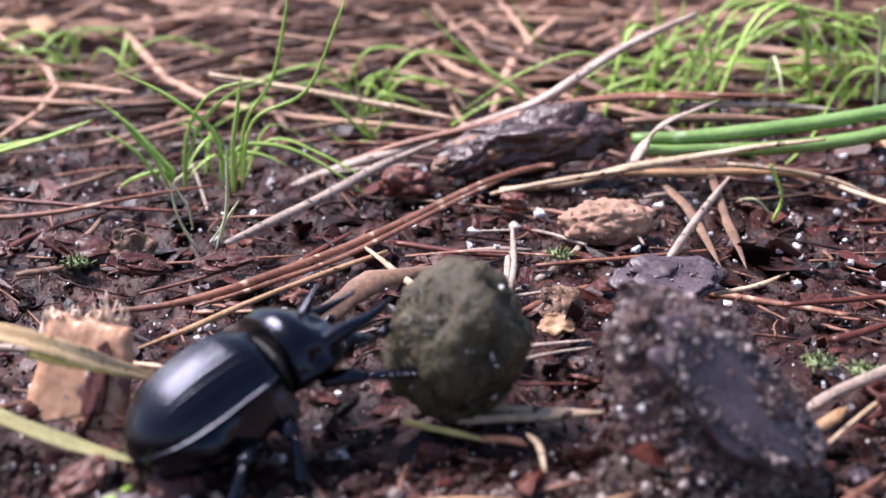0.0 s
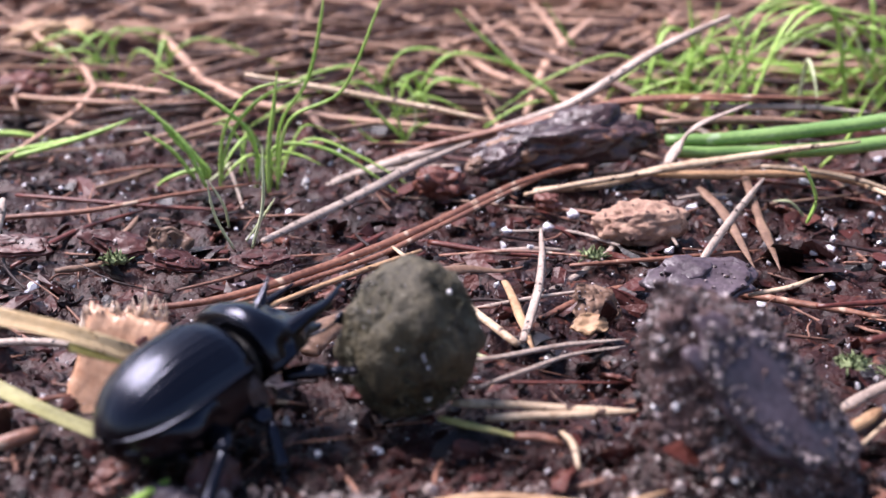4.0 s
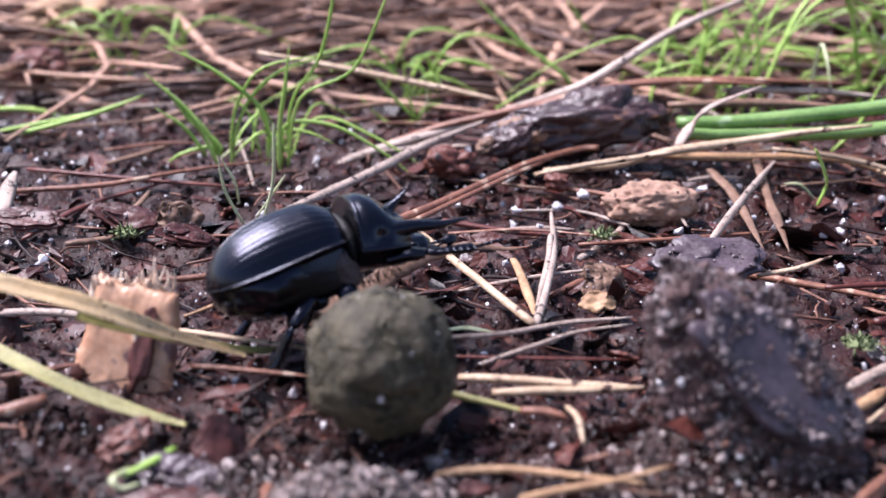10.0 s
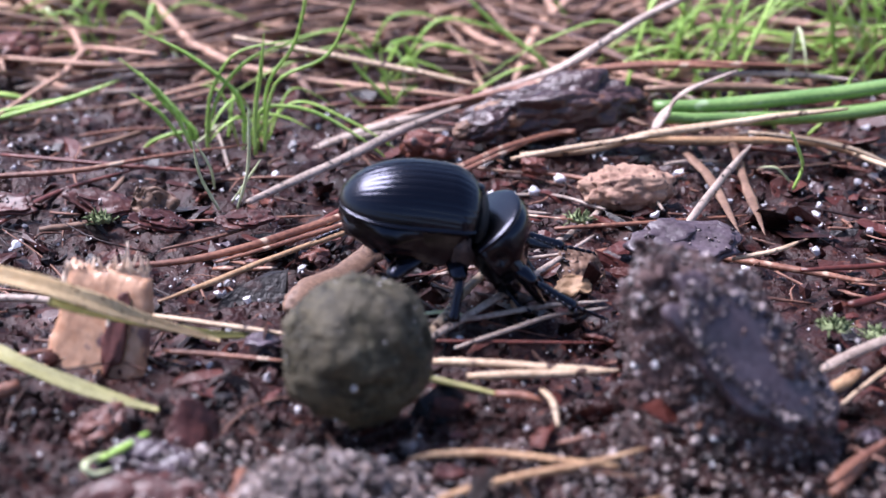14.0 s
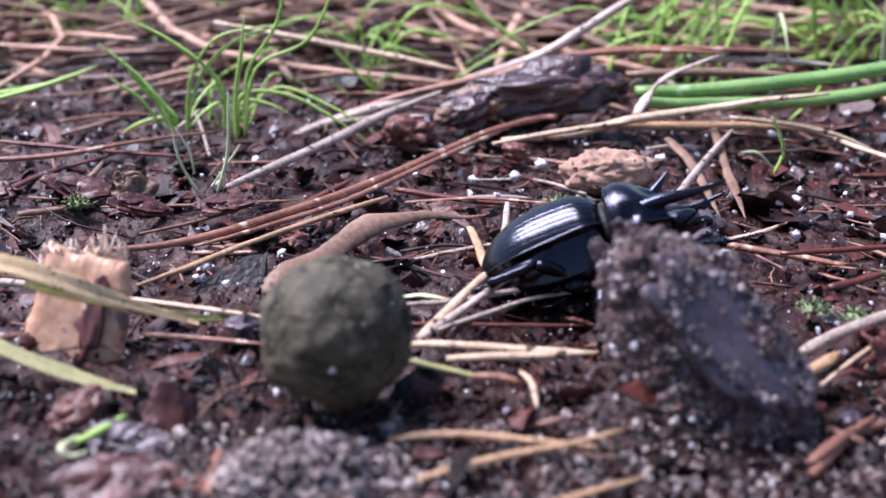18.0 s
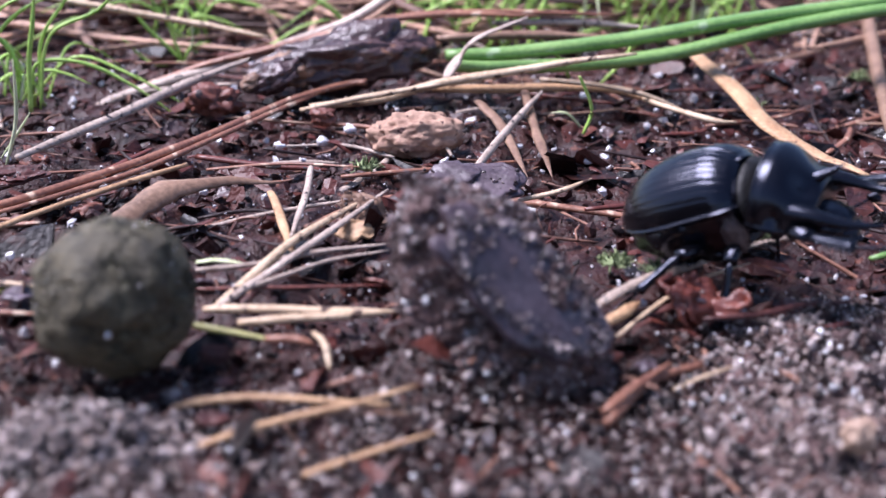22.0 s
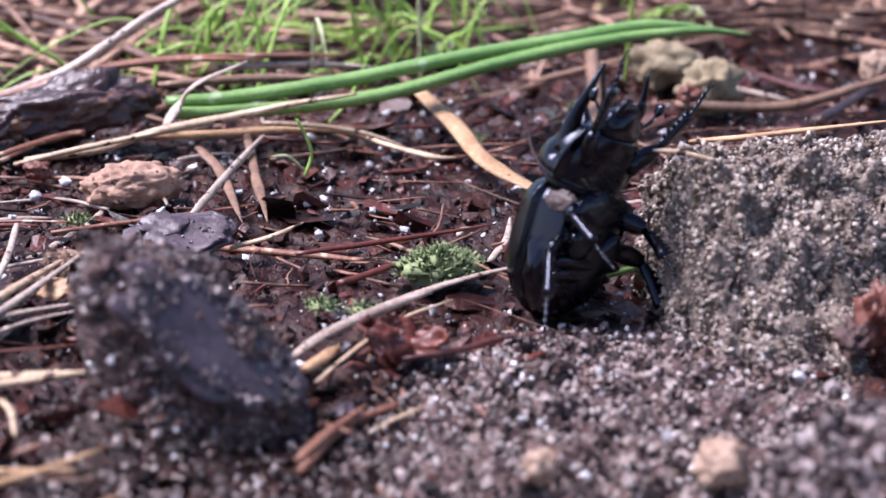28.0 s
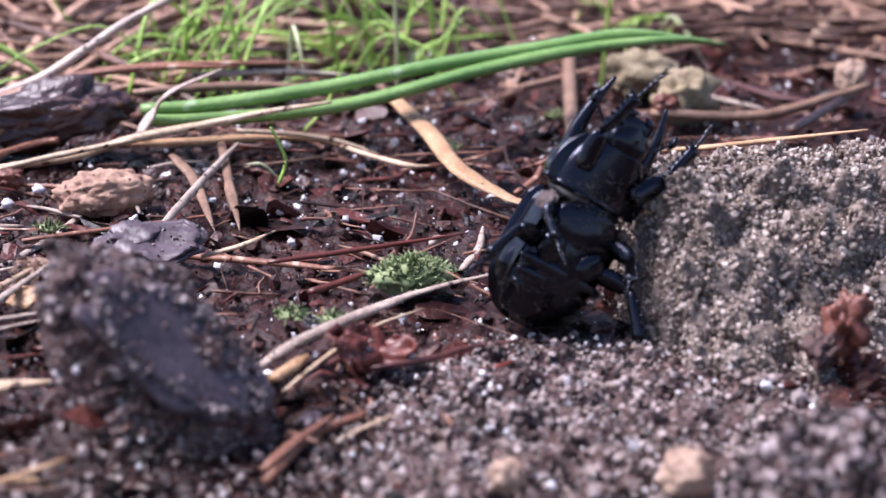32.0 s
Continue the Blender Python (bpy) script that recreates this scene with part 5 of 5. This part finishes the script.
# ---- dung pellet ----
def make_pellet():
    ob = part("dung_pellet", clod((4.75, 4.75, 5.6), 0.075, 1.7, 2, 5, 0.96, (0, 0, 0), 0.03), DUNG)
    tagged(ob, "round dark olive-brown dung pellet with sand grains stuck on", "dung pellet")
    g = np.random.default_rng(3)
    fuzz = []
    for k in range(900):
        e = g.normal(size=3)
        e /= np.linalg.norm(e)
        s = np.cross(e, g.normal(size=3))
        s /= np.linalg.norm(s)
        c, h = e * np.array([4.75, 4.75, 5.6]) * 0.985, g.uniform(0.3, 0.9)
        fuzz.append(strand([c - s * h, c + e * 0.14, c + s * h], g.uniform(0.04, 0.10), 0.7, 4, 2, 0.4, 0.6, k, 0.2))
    tagged(part("fibre_fuzz", joined(fuzz), DUNGFIBRE, ob), kind="stuff")
    d = g.normal(size=(60, 3))
    d /= np.linalg.norm(d, axis=1)[:, None]
    tagged(part("stuck_grains", grains(d * np.array([4.75, 4.75, 5.6]), g.uniform(0.07, 0.2, 60), 6), GRAIN, ob, "", False), kind="stuff")
    d = g.normal(size=(70, 3))
    d /= np.linalg.norm(d, axis=1)[:, None]
    tagged(part("quartz_speck", grains(d * np.array([4.75, 4.75, 5.6]), g.gamma(1.5, 0.035, 70) + 0.05, 8), QUARTZ, ob, "", False), kind="stuff")
    for q in ((0.15, -0.9, 0.3), (0.45, -0.75, 0.1), (-0.3, -0.8, 0.55), (0.3, -0.4, 0.85)):
        q = np.array(q) / np.linalg.norm(q)
        part("grain", shifted(clod((0.2, 0.19, 0.17), 0.2, 1.5, 4, 2), q * np.array([4.8, 4.8, 5.65])), QUARTZ, ob)
    return ob


pellet = make_pellet()


# ---- beetle; it faces +x, its own centre in the middle of the wing cases ----
def elytron(side):
    """One wing case with its long grooves and its raised side rim; side is 1 or -1."""
    nu, nv = 52, 150
    v, f = [], []
    for i in range(nu):
        u = i / (nu - 1)
        x = 5.1 - 11.7 * u
        # outline from the shoulder to the rounded rear
        w = 4.55 * max(0, 1 - max(0, (u - 0.42) / 0.58) ** 2.5) ** 0.55 * (0.80 + 0.20 * math.sin(min(u / 0.16, 1) * math.pi / 2))
        h = 4.45 * max(0, 1 - max(0, (u - 0.30) / 0.70) ** 2.4) ** 0.6 * (0.74 + 0.26 * math.sin(min(u / 0.24, 1) * math.pi / 2))
        rim = 0.72 + 0.09 * u
        for j in range(nv):
            a = j / (nv - 1)
            th = a * radians(112)
            groove = 0.055 * (0.5 + 0.5 * math.cos(a * 2 * math.pi * 12)) ** 4 * min(1, (1 - u) * 4, u * 14) * max(0.15, 1 - a * 1.1)
            groove = -groove + (-0.12 if a < 0.02 else 0) + 0.26 * max(0, 1 - abs(a - rim) / 0.02) - 0.4 * min(1, max(0, (a - rim - 0.02) / 0.03))
            # the front edge rolls down to the neck
            groove -= 0.35 * max(0, 1 - u / 0.035)
            y = (w + groove) * math.sin(th)
            z = (h + groove) * math.cos(th)
            if th > radians(90):
                z *= 1.9
            v.append((x, side * (y + 0.02), z))
    for i in range(nu - 1):
        for j in range(nv - 1):
            q = (i * nv + j, (i + 1) * nv + j, (i + 1) * nv + j + 1, i * nv + j + 1)
            f.append(q if side > 0 else q[::-1])
    return np.array(v), f


def shell_disc(points_fn, nu, nv):
    v = [points_fn(i / (nu - 1), j / nv * 2 * math.pi) for i in range(nu) for j in range(nv)]
    f = [(i * nv + j, i * nv + (j + 1) % nv, (i + 1) * nv + (j + 1) % nv, (i + 1) * nv + j) for i in range(nu - 1) for j in range(nv)]
    f += [tuple(range(nv))[::-1], tuple((nu - 1) * nv + j for j in range(nv))]
    return np.array(v), f


def pronotum_at(u, a):
    """The chest shield: a bordered hood that falls away to the front, hollow above the horn roots."""
    x = 5.6 + 4.9 * u
    c, s = math.cos(a), math.sin(a)
    w = 4.6 * (0.93 + 0.07 * math.sin(min(u / 0.25, 1) * math.pi / 2)) * (1 - 0.30 * max(0, (u - 0.35) / 0.65) ** 2)
    h = 4.2 * (0.93 + 0.07 * math.sin(min(u / 0.25, 1) * math.pi / 2)) * (1 - 0.52 * max(0, (u - 0.22) / 0.78) ** 1.6)
    k = 1.0
    k += 0.055 * max(0, 1 - abs(s + 0.20) / 0.075)
    k -= 0.13 * min(1, max(0, (-0.27 - s) / 0.1))
    k += 0.03 * max(0, 1 - abs(u - 0.05) / 0.04) - 0.10 * max(0, 1 - u / 0.025)
    for side in (1, -1):
        k -= 0.20 * math.exp(-(((u - 0.78) / 0.20) ** 2) - ((c - side * 0.50) / 0.26) ** 2) * (s > 0)
        k -= 0.10 * math.exp(-(((u - 0.42) / 0.13) ** 2) - ((s - 0.12) / 0.16) ** 2) * (c * side > 0)
    z = h * s if s > 0 else 2.7 * s
    return (x, w * np.sign(c) * abs(c) ** 0.85 * k, z * k)


def horn(points, r, tip, flat):
    """A horn that thins evenly from root to tip."""
    v, f = strand(points, r, flat, 12, 8, 1.0, 1.0, 2, 0.0)
    c = np.repeat(v.reshape(-1, 12, 3).mean(1), 12, 0)
    u = np.repeat(np.linspace(0, 1, len(v) // 12), 12)[:, None]
    return c + (v - c) * (1 - (1 - tip) * u**0.9), f


LEGS = {}


def build_leg(body, name, root, knee, ankle, foot, thick):
    """A leg in its own space, its root at the hip: thigh, toothed shin, and the jointed foot."""
    root, knee, ankle, foot = (np.array(q, float) for q in (root, knee, ankle, foot))
    hip = part(name, strand([(0, 0, 0), (knee - root) * 0.5 + (0, 0, 0.15), knee - root], 0.95 * thick, 0.62, 10, 5, 0.65, 0.8, 3, 0.04), LEG, body)
    hip.location = root * MM
    k, a, t = knee - root, ankle - root, foot - root
    part("shin", strand([k, (k + a) / 2, a], 0.52 * thick, 0.7, 10, 5, 1.3, 0.55, 4, 0.06), LEG, hip)
    d = a - k
    n = np.cross(d, (0, 0, 1))
    n /= np.linalg.norm(n) + 1e-6
    for i in range(6):
        b = k + d * (0.25 + 0.145 * i)
        part("tooth", strand([b, b + n * 0.45 * thick + d * 0.03, b + n * (0.75 + 0.05 * i) * thick + d * 0.07], 0.2 * thick, 1, 5, 2, 0.2, 1, i, 0), LEG, hip)
    for i in range(7):
        b = k + d * (0.2 + 0.12 * i)
        e = -n * 0.5 + np.array([0, 0, -0.35 + 0.1 * (i % 3)])
        part("bristle", strand([b, b + e * 0.7, b + e * 1.25 + d * 0.05], 0.045, 1, 4, 2, 0.2, 1, i, 0), HAIR, hip)
    for i in range(5):
        p0, p1 = a + (t - a) * i / 5, a + (t - a) * (i + 0.95) / 5
        part("foot_joint", strand([p0, (p0 + p1) / 2, p1], 0.17, 1, 6, 2, 1.0, 0.6, i, 0.05), LEG, hip)
    for s in (-0.2, 0.2):
        e = t - a
        side = np.cross(e, (0, 0, 1)) / (np.linalg.norm(e) + 1e-6)
        part("claw", strand([t, t + e * 0.12 + side * s, t + e * 0.2 + side * s * 1.6 - (0, 0, 0.15)], 0.07, 1, 5, 2, 0.2, 1, 1, 0), LEG, hip)
    LEGS[name] = hip
    return hip


def make_beetle():
    ob = thing("beetle", "glossy black three-horned dung beetle crawling on the soil", "beetle")
    part("wing_case", elytron(1), SHELL, ob, "glossy black grooved wing case")
    part("wing_case", elytron(-1), SHELL, ob, "glossy black grooved wing case")
    part("scutellum", shifted(clod((0.75, 0.7, 0.25), 0.03, 1, 1, 3), (4.7, 0, 3.1)), SHELL, ob)
    part("belly", shifted(clod((5.6, 4.3, 3.1), 0.05, 2, 3, 4, 0.95), (-0.6, 0, -0.9)), LEG, ob, "black shiny underside")
    for k in range(5):
        part("belly_plate", shifted(clod((0.75, 4.1 - 0.45 * k, 0.5), 0.03, 1.5, k, 3), (-0.6 - 1.15 * k, 0, -3.5 + 0.13 * k * k)), LEG, ob)
    part("breast_plate", shifted(clod((2.6, 3.5, 1.2), 0.05, 1.5, 4, 4), (3.2, 0, -2.6)), LEG, ob)
    for s in (1, -1):
        part("hip_plate", shifted(clod((1.5, 1.2, 0.8), 0.06, 1.5, 5, 3, 0.9, (0, 0, 25 * s)), (1.0, s * 1.9, -3.5)), LEG, ob)
        part("flank", shifted(clod((1.0, 0.55, 1.75), 0.10, 2.4, 6, 4, 0.95, (0, -18, 0), 0.05), (3.9, s * 3.65, -1.5)), DUST, ob, "dusty grey-brown flank")
    g = np.random.default_rng(17)
    hairs = []
    for k in range(260):
        x, y = g.uniform(-3.5, 9.0), g.normal(0, 2.0)
        b = np.array([x, np.clip(y, -3.6, 3.6), -3.2 + 0.08 * abs(y)])
        e = np.array([g.normal(0, 0.35), g.normal(0, 0.35), -1.0])
        hairs.append(strand([b, b + e * 0.5, b + e * g.uniform(0.8, 1.2) + (0.1, 0, 0.1)], 0.03, 1, 4, 2, 0.3, 1, k, 0.0))
    tagged(part("belly_hair", joined(hairs), HAIR, ob), kind="stuff")
    pro = part("pronotum", shell_disc(pronotum_at, 64, 120), PRONOTUM, ob, "smooth glossy black chest shield")
    part("neck_ring", shifted(clod((0.9, 3.6, 2.7), 0.02, 1, 1, 3), (5.3, 0, 0.1)), HAIR, ob)
    for s in (1, -1):
        part("side_horn", horn([(8.2, s * 3.15, 0.75), (10.6, s * 3.5, 0.95), (13.2, s * 3.4, 0.85), (15.8, s * 2.8, 1.1)], 1.12, 0.14, 0.8), PRONOTUM, pro)
    part("middle_horn", horn([(9.2, 0, 2.0), (10.4, 0, 2.9), (11.7, 0, 4.0)], 0.9, 0.1, 0.8), PRONOTUM, pro)
    head = part("head", shifted(clod((2.0, 2.2, 1.25), 0.05, 1.6, 6, 4, 0.9), (11.2, 0, -0.9)), PRONOTUM, ob)
    part("face_plate", shifted(clod((1.2, 1.7, 0.5), 0.04, 1.6, 7, 3, 0.85), (12.5, 0, -1.2)), PRONOTUM, head)
    for s in (1, -1):
        part("jaw", strand([(12.4, s * 1.1, -1.4), (13.5, s * 1.2, -1.4), (14.0, s * 0.4, -1.4)], 0.38, 0.6, 6, 4, 0.3, 1, 1, 0.03), LEG, head)
        part("eye", shifted(clod((0.45, 0.35, 0.45), 0, 1, 1, 3), (11.1, s * 2.05, -0.8)), SHELL, head)
        part("antenna", strand([(11.5, s * 2.0, -1.2), (12.4, s * 3.2, -1.0), (13.2, s * 4.0, -0.6)], 0.13, 1, 6, 4, 1, 1, 1, 0.05), LEG, head)
        part("antenna_club", shifted(clod((0.62, 0.3, 0.45), 0.08, 1.5, 4, 3), (13.5, s * 4.2, -0.5)), LEG, head)
    for s, side in ((1, "left"), (-1, "right")):
        build_leg(ob, "front_leg", (7.8, s * 2.6, -2.2), (10.6, s * 4.6, -2.4), (14.4, s * 5.6, -3.2), (17.2, s * 6.0, -3.4), 1.0)
        LEGS["front_" + side] = LEGS.pop("front_leg")
        build_leg(ob, "middle_leg", (3.6, s * 3.0, -2.6), (3.4, s * 5.2, -3.4), (2.2, s * 6.4, -6.4), (1.2, s * 7.0, -8.6), 0.9)
        LEGS["middle_" + side] = LEGS.pop("middle_leg")
        build_leg(ob, "hind_leg", (0.8, s * 2.8, -2.8), (-1.2, s * 5.6, -3.0), (-4.5, s * 6.2, -5.6), (-7.0, s * 6.5, -7.4), 1.0)
        LEGS["hind_" + side] = LEGS.pop("hind_leg")
    return ob


beetle = make_beetle()
beetle.scale = (0.9, 0.9, 0.9)


# ---- needles that the beetle drags about ----
def loose_needle(label, length, r, bend, mat):
    return tagged(part("pine_needle", strand([(0, 0, 0), (length * 0.5, bend, 0.6), (length, 0, 0.4)], r, 0.75, 8, 8, 0.35, 0.8, 9, 0.14, 0.08), mat), label, "needle")


drag_a = loose_needle("pale dry needle dragged by the beetle", DRAG_A, 0.42, 0.5, STRAW)
drag_b = loose_needle("grey-brown dry needle dragged by the beetle", DRAG_B, 0.36, -0.7, GREYSTRAW)
stub = tagged(part("straw_stub", strand([(0, 0, 0), (2.2, 0, 0.1), (6.0, 0.6, -0.4)], 0.36, 0.6, 8, 5, 1, 0.3, 3, 0.1), STRAW), "pale straw stub sticking out of the mound", "straw")


# ---- motion of the living and rolling things ----
def motions():
    BEETLE = [
        (0.0, pose(-0.01146, 0.08168, 0.00356, -14, -17, 37)),
        (1.0, pose(-0.01277, 0.08318, 0.00278, -22, -19, 48)),
        (2.0, pose(-0.01350, 0.08023, 0.00423, -12, -11, 52)),
        (3.0, pose(-0.01553, 0.08175, 0.00434, -16, -9, 50)),
        (6.0, pose(-0.01599, 0.07882, 0.00489, -6, -8, 54)),
        (7.0, pose(-0.01660, 0.08080, 0.00618, -14, -10, 56)),
        (8.0, pose(-0.01504, 0.08749, 0.00687, -4, -20, 55)),
        (9.0, pose(-0.01250, 0.09210, 0.00628, -26, -12, 41)),
        (10.0, pose(-0.01069, 0.09455, 0.00625, -18, -11, 26)),
        (11.0, pose(-0.01317, 0.09615, 0.00548, -22, -30, 7)),
        (12.0, pose(-0.01128, 0.09458, 0.00682, -37, -29, 15)),
        (13.0, pose(-0.00986, 0.09546, 0.00621, -36, -22, 36)),
        (14.0, pose(0.00102, 0.09846, 0.00801, 6, 11, 6)),
        (14.5, pose(0.00042, 0.09846, 0.00801, 6, 11, 6)),
        (16.5, pose(0.00487, 0.10180, 0.00428, 26, -4, -12)),
        (17.0, pose(0.00624, 0.09980, 0.00269, -37, -4, 10)),
        (18.0, pose(0.01347, 0.09991, 0.00242, -31, -22, -2)),
        (19.0, pose(0.02141, 0.09928, 0.00293, -9, -15, -11)),
        (20.0, pose(0.02619, 0.09882, 0.00366, -28, -23, -15)),
        (21.0, pose(0.03017, 0.09114, 0.00568, 6, -25, -47)),
        (22.0, pose(0.03812, 0.09228, 0.00542, 10, -23, -41)),
        (23.0, pose(0.04264, 0.09080, 0.00527, 5, -19, -23)),
        (24.0, pose(0.04580, 0.08950, 0.00620, 13, -5, 8)),
        (25.0, pose(0.04843, 0.08989, 0.00686, 2, -23, 4)),
        (26.0, pose(0.05174, 0.09508, 0.00541, -33, -42, -1)),
        (28.5, pose(0.05109, 0.09200, 0.00428, -80, -74, 10)),
        (29.5, pose(0.05053, 0.09200, 0.00391, -68, -68, 5)),
        (30.0, pose(0.05150, 0.09200, 0.00390, -70, -63, 5)),
        (30.6, pose(0.05230, 0.09100, 0.00420, -80, -61, 0)),
        (31.0, pose(0.05240, 0.09100, 0.00450, -92, -60, 0)),
        (32.0, pose(0.05240, 0.09100, 0.00460, -95, -59, 0)),
    ]
    walk(beetle, BEETLE)

    walk(pellet, [
        (0.0, pose(0.00517, 0.08796, 0.00520, 10, 0, 40)),
        (1.0, pose(0.00347, 0.08868, 0.00520, 8, 0, 38)),
        (2.0, pose(0.00152, 0.08952, 0.00520, 6, 0, 35)),
        (3.0, pose(-0.00033, 0.08859, 0.00520, 6, 0, 30)),
        (3.5, pose(-0.00052, 0.08880, 0.00520, 8, 0, 28)),
        (5.5, pose(-0.00053, 0.08416, 0.00500, 24, 10, 10)),
        (6.0, pose(-0.00115, 0.08380, 0.00500, 28, 10, 5)),
        (7.0, pose(-0.00238, 0.08196, 0.00460, 50, 0, 0)),
        (8.0, pose(-0.00288, 0.08106, 0.00460, 60, 0, -8)),
        (9.0, pose(-0.00272, 0.08138, 0.00450, 68, 0, -12)),
        (10.0, pose(-0.00278, 0.08155, 0.00450, 69, 0, -14)),
        (11.0, pose(-0.00309, 0.08156, 0.00450, 70, 0, -16)),
        (12.0, pose(-0.00302, 0.08125, 0.00450, 70, 0, -16)),
        (13.0, pose(-0.00260, 0.08105, 0.00450, 70, 0, -16)),
        (32.0, pose(-0.00260, 0.08105, 0.00450, 70, 0, -16)),
    ])
    def body_at(t):
        for (ta, a), (tb, b) in zip(BEETLE, BEETLE[1:]):
            if ta <= t <= tb:
                w = (t - ta) / (tb - ta)
                return a.translation.lerp(b.translation, w), a.to_quaternion().slerp(b.to_quaternion(), w)

    # ways in which single legs reach in the world, from one time to another
    down, back = (-0.45, -0.5, -0.85), (-0.9, -0.3, -0.4)
    reach = {
        "front_right": ((0, 7, (1.0, 0.1, 0.02)), (11, 13.4, (0.7, -0.3, -0.8)), (16.5, 17.6, (0.25, -0.3, -1.0)), (19, 21, (0.9, -0.2, -0.5)), (24, 27, (0.9, -0.2, -0.4)), (29.5, 32, (0.55, -0.15, 0.85))),
        "front_left": ((28, 32, (0.8, 0.2, 0.45)),),
        "hind_right": ((7.5, 13.4, down), (13.9, 15, (-0.8, -0.2, -0.55)), (16, 18.5, (-1.0, -0.2, 0.0)), (21.5, 24.5, back), (25, 26.6, (-0.5, -0.3, -0.9))),
        "middle_right": ((7.5, 10, (0.3, -0.5, -0.9)), (11, 13.4, (0.6, -0.4, -0.7)), (25, 27, (0.3, -0.4, -0.9))),
    }
    for i, key in enumerate(sorted(LEGS)):
        leg = LEGS[key]
        home = leg.location.copy()
        rest = Vector(leg.children[-1].data.vertices[0].co).normalized()
        rows = []
        for k in range(65):
            t = k * 0.5
            amp = 3.0 if 3 < t < 7 or t > 28 else 8.0
            a = amp * math.sin(t * 4.4 + i * 2.1)
            b = 0.5 * amp * math.sin(t * 3.1 + i * 1.3)
            # drawn in against the belly while it climbs
            fold = 34 * min(1, max(0, (t - 26) / 2.5)) * (-1 if key.endswith("left") else 1)
            if key.startswith("hind"):
                a += 1.5 * fold
            turn = Euler([radians(q) for q in (b + fold, 0, a)]).to_quaternion()
            for t0, t1, way in reach.get(key, ()):
                w = min(1, max(0, 1 - max(t0 - t, t - t1) / 0.9))
                if w > 0:
                    aim = rest.rotation_difference(body_at(t)[1].inverted() @ Vector(way).normalized())
                    turn = turn.slerp(Euler((0, 0, radians(0.5 * a))).to_quaternion() @ aim, w)
            rows.append((t, Matrix.LocRotScale(home, turn, None)))
        walk(leg, rows)
    bends = ((0, 4), (1, 0), (2, -7), (3, -5), (6, -2), (7, 0), (8, 20), (9, 15), (10, 12), (11, 20), (12, 29), (13, 19), (14, 44), (14.5, 44), (16.5, 40), (17, -4), (18, 3), (19, 11), (20, 16), (21, 33), (22, 26), (23, 29), (24, 14), (25, 29), (26, 25), (28.5, 4), (29.5, -6), (30, -8), (30.6, -6), (31, -4), (32, -4))
    for piece in beetle.children:
        if piece.name.split(".")[0] in ("pronotum", "head"):
            rows = []
            for t, bend in bends:
                turn = pose(0, 0, 0, 0, bend, 0)
                hinge = Vector((5.3, 0, 0)) * MM
                rows.append((t, Matrix.Translation(hinge) @ turn @ Matrix.Translation(-hinge)))
            walk(piece, rows)

    walk(drag_a, [
        (0.0, pose(0.00829, 0.09778, 0.00060, 0, 0, 115)),
        (3.5, pose(0.00760, 0.09772, 0.00060, 0, 0, 115)),
        (6.0, pose(0.00801, 0.09742, 0.00060, 0, 0, 115)),
        (10.5, pose(0.00829, 0.09687, 0.00060, 0, 0, 114)),
        (11.5, pose(0.00690, 0.09502, 0.00060, 0, 0, 106)),
        (12.5, pose(0.00291, 0.09115, 0.00060, 0, 0, 71)),
        (16.0, pose(0.00136, 0.09061, 0.00060, 0, 0, 63)),
        (19.0, pose(0.00335, 0.08797, 0.00060, 0, 0, 59)),
        (32.0, pose(0.00335, 0.08797, 0.00060, 0, 0, 59)),
    ])
    walk(drag_b, [
        (0.0, pose(0.00859, 0.09885, 0.00060, 0, 0, 82)),
        (3.5, pose(0.00809, 0.09848, 0.00060, 0, 0, 82)),
        (6.0, pose(0.00845, 0.09742, 0.00060, 0, 0, 83)),
        (10.5, pose(0.00851, 0.09687, 0.00060, 0, 0, 83)),
        (11.5, pose(0.00684, 0.09397, 0.00060, 0, 0, 79)),
        (12.5, pose(0.00290, 0.09095, 0.00060, 0, 0, 53)),
        (16.0, pose(0.00137, 0.09041, 0.00060, 0, 0, 58)),
        (19.0, pose(0.00335, 0.08778, 0.00060, 0, 0, 58)),
        (32.0, pose(0.00335, 0.08778, 0.00060, 0, 0, 58)),
    ])
    walk(stub, [
        (0.0, pose(0.05785, 0.09100, 0.01135, 0, 8, -12)),
        (26.0, pose(0.05785, 0.09100, 0.01135, 0, 8, -12)),
        (30.0, pose(0.05791, 0.09100, 0.01246, 0, 8, -12)),
        (30.6, pose(0.05733, 0.09100, 0.00950, 0, 8, -12)),
        (31.2, pose(0.05703, 0.09100, 0.00815, 0, 8, -12)),
        (32.0, pose(0.05726, 0.09100, 0.00811, 0, 8, -12)),
    ])


motions()
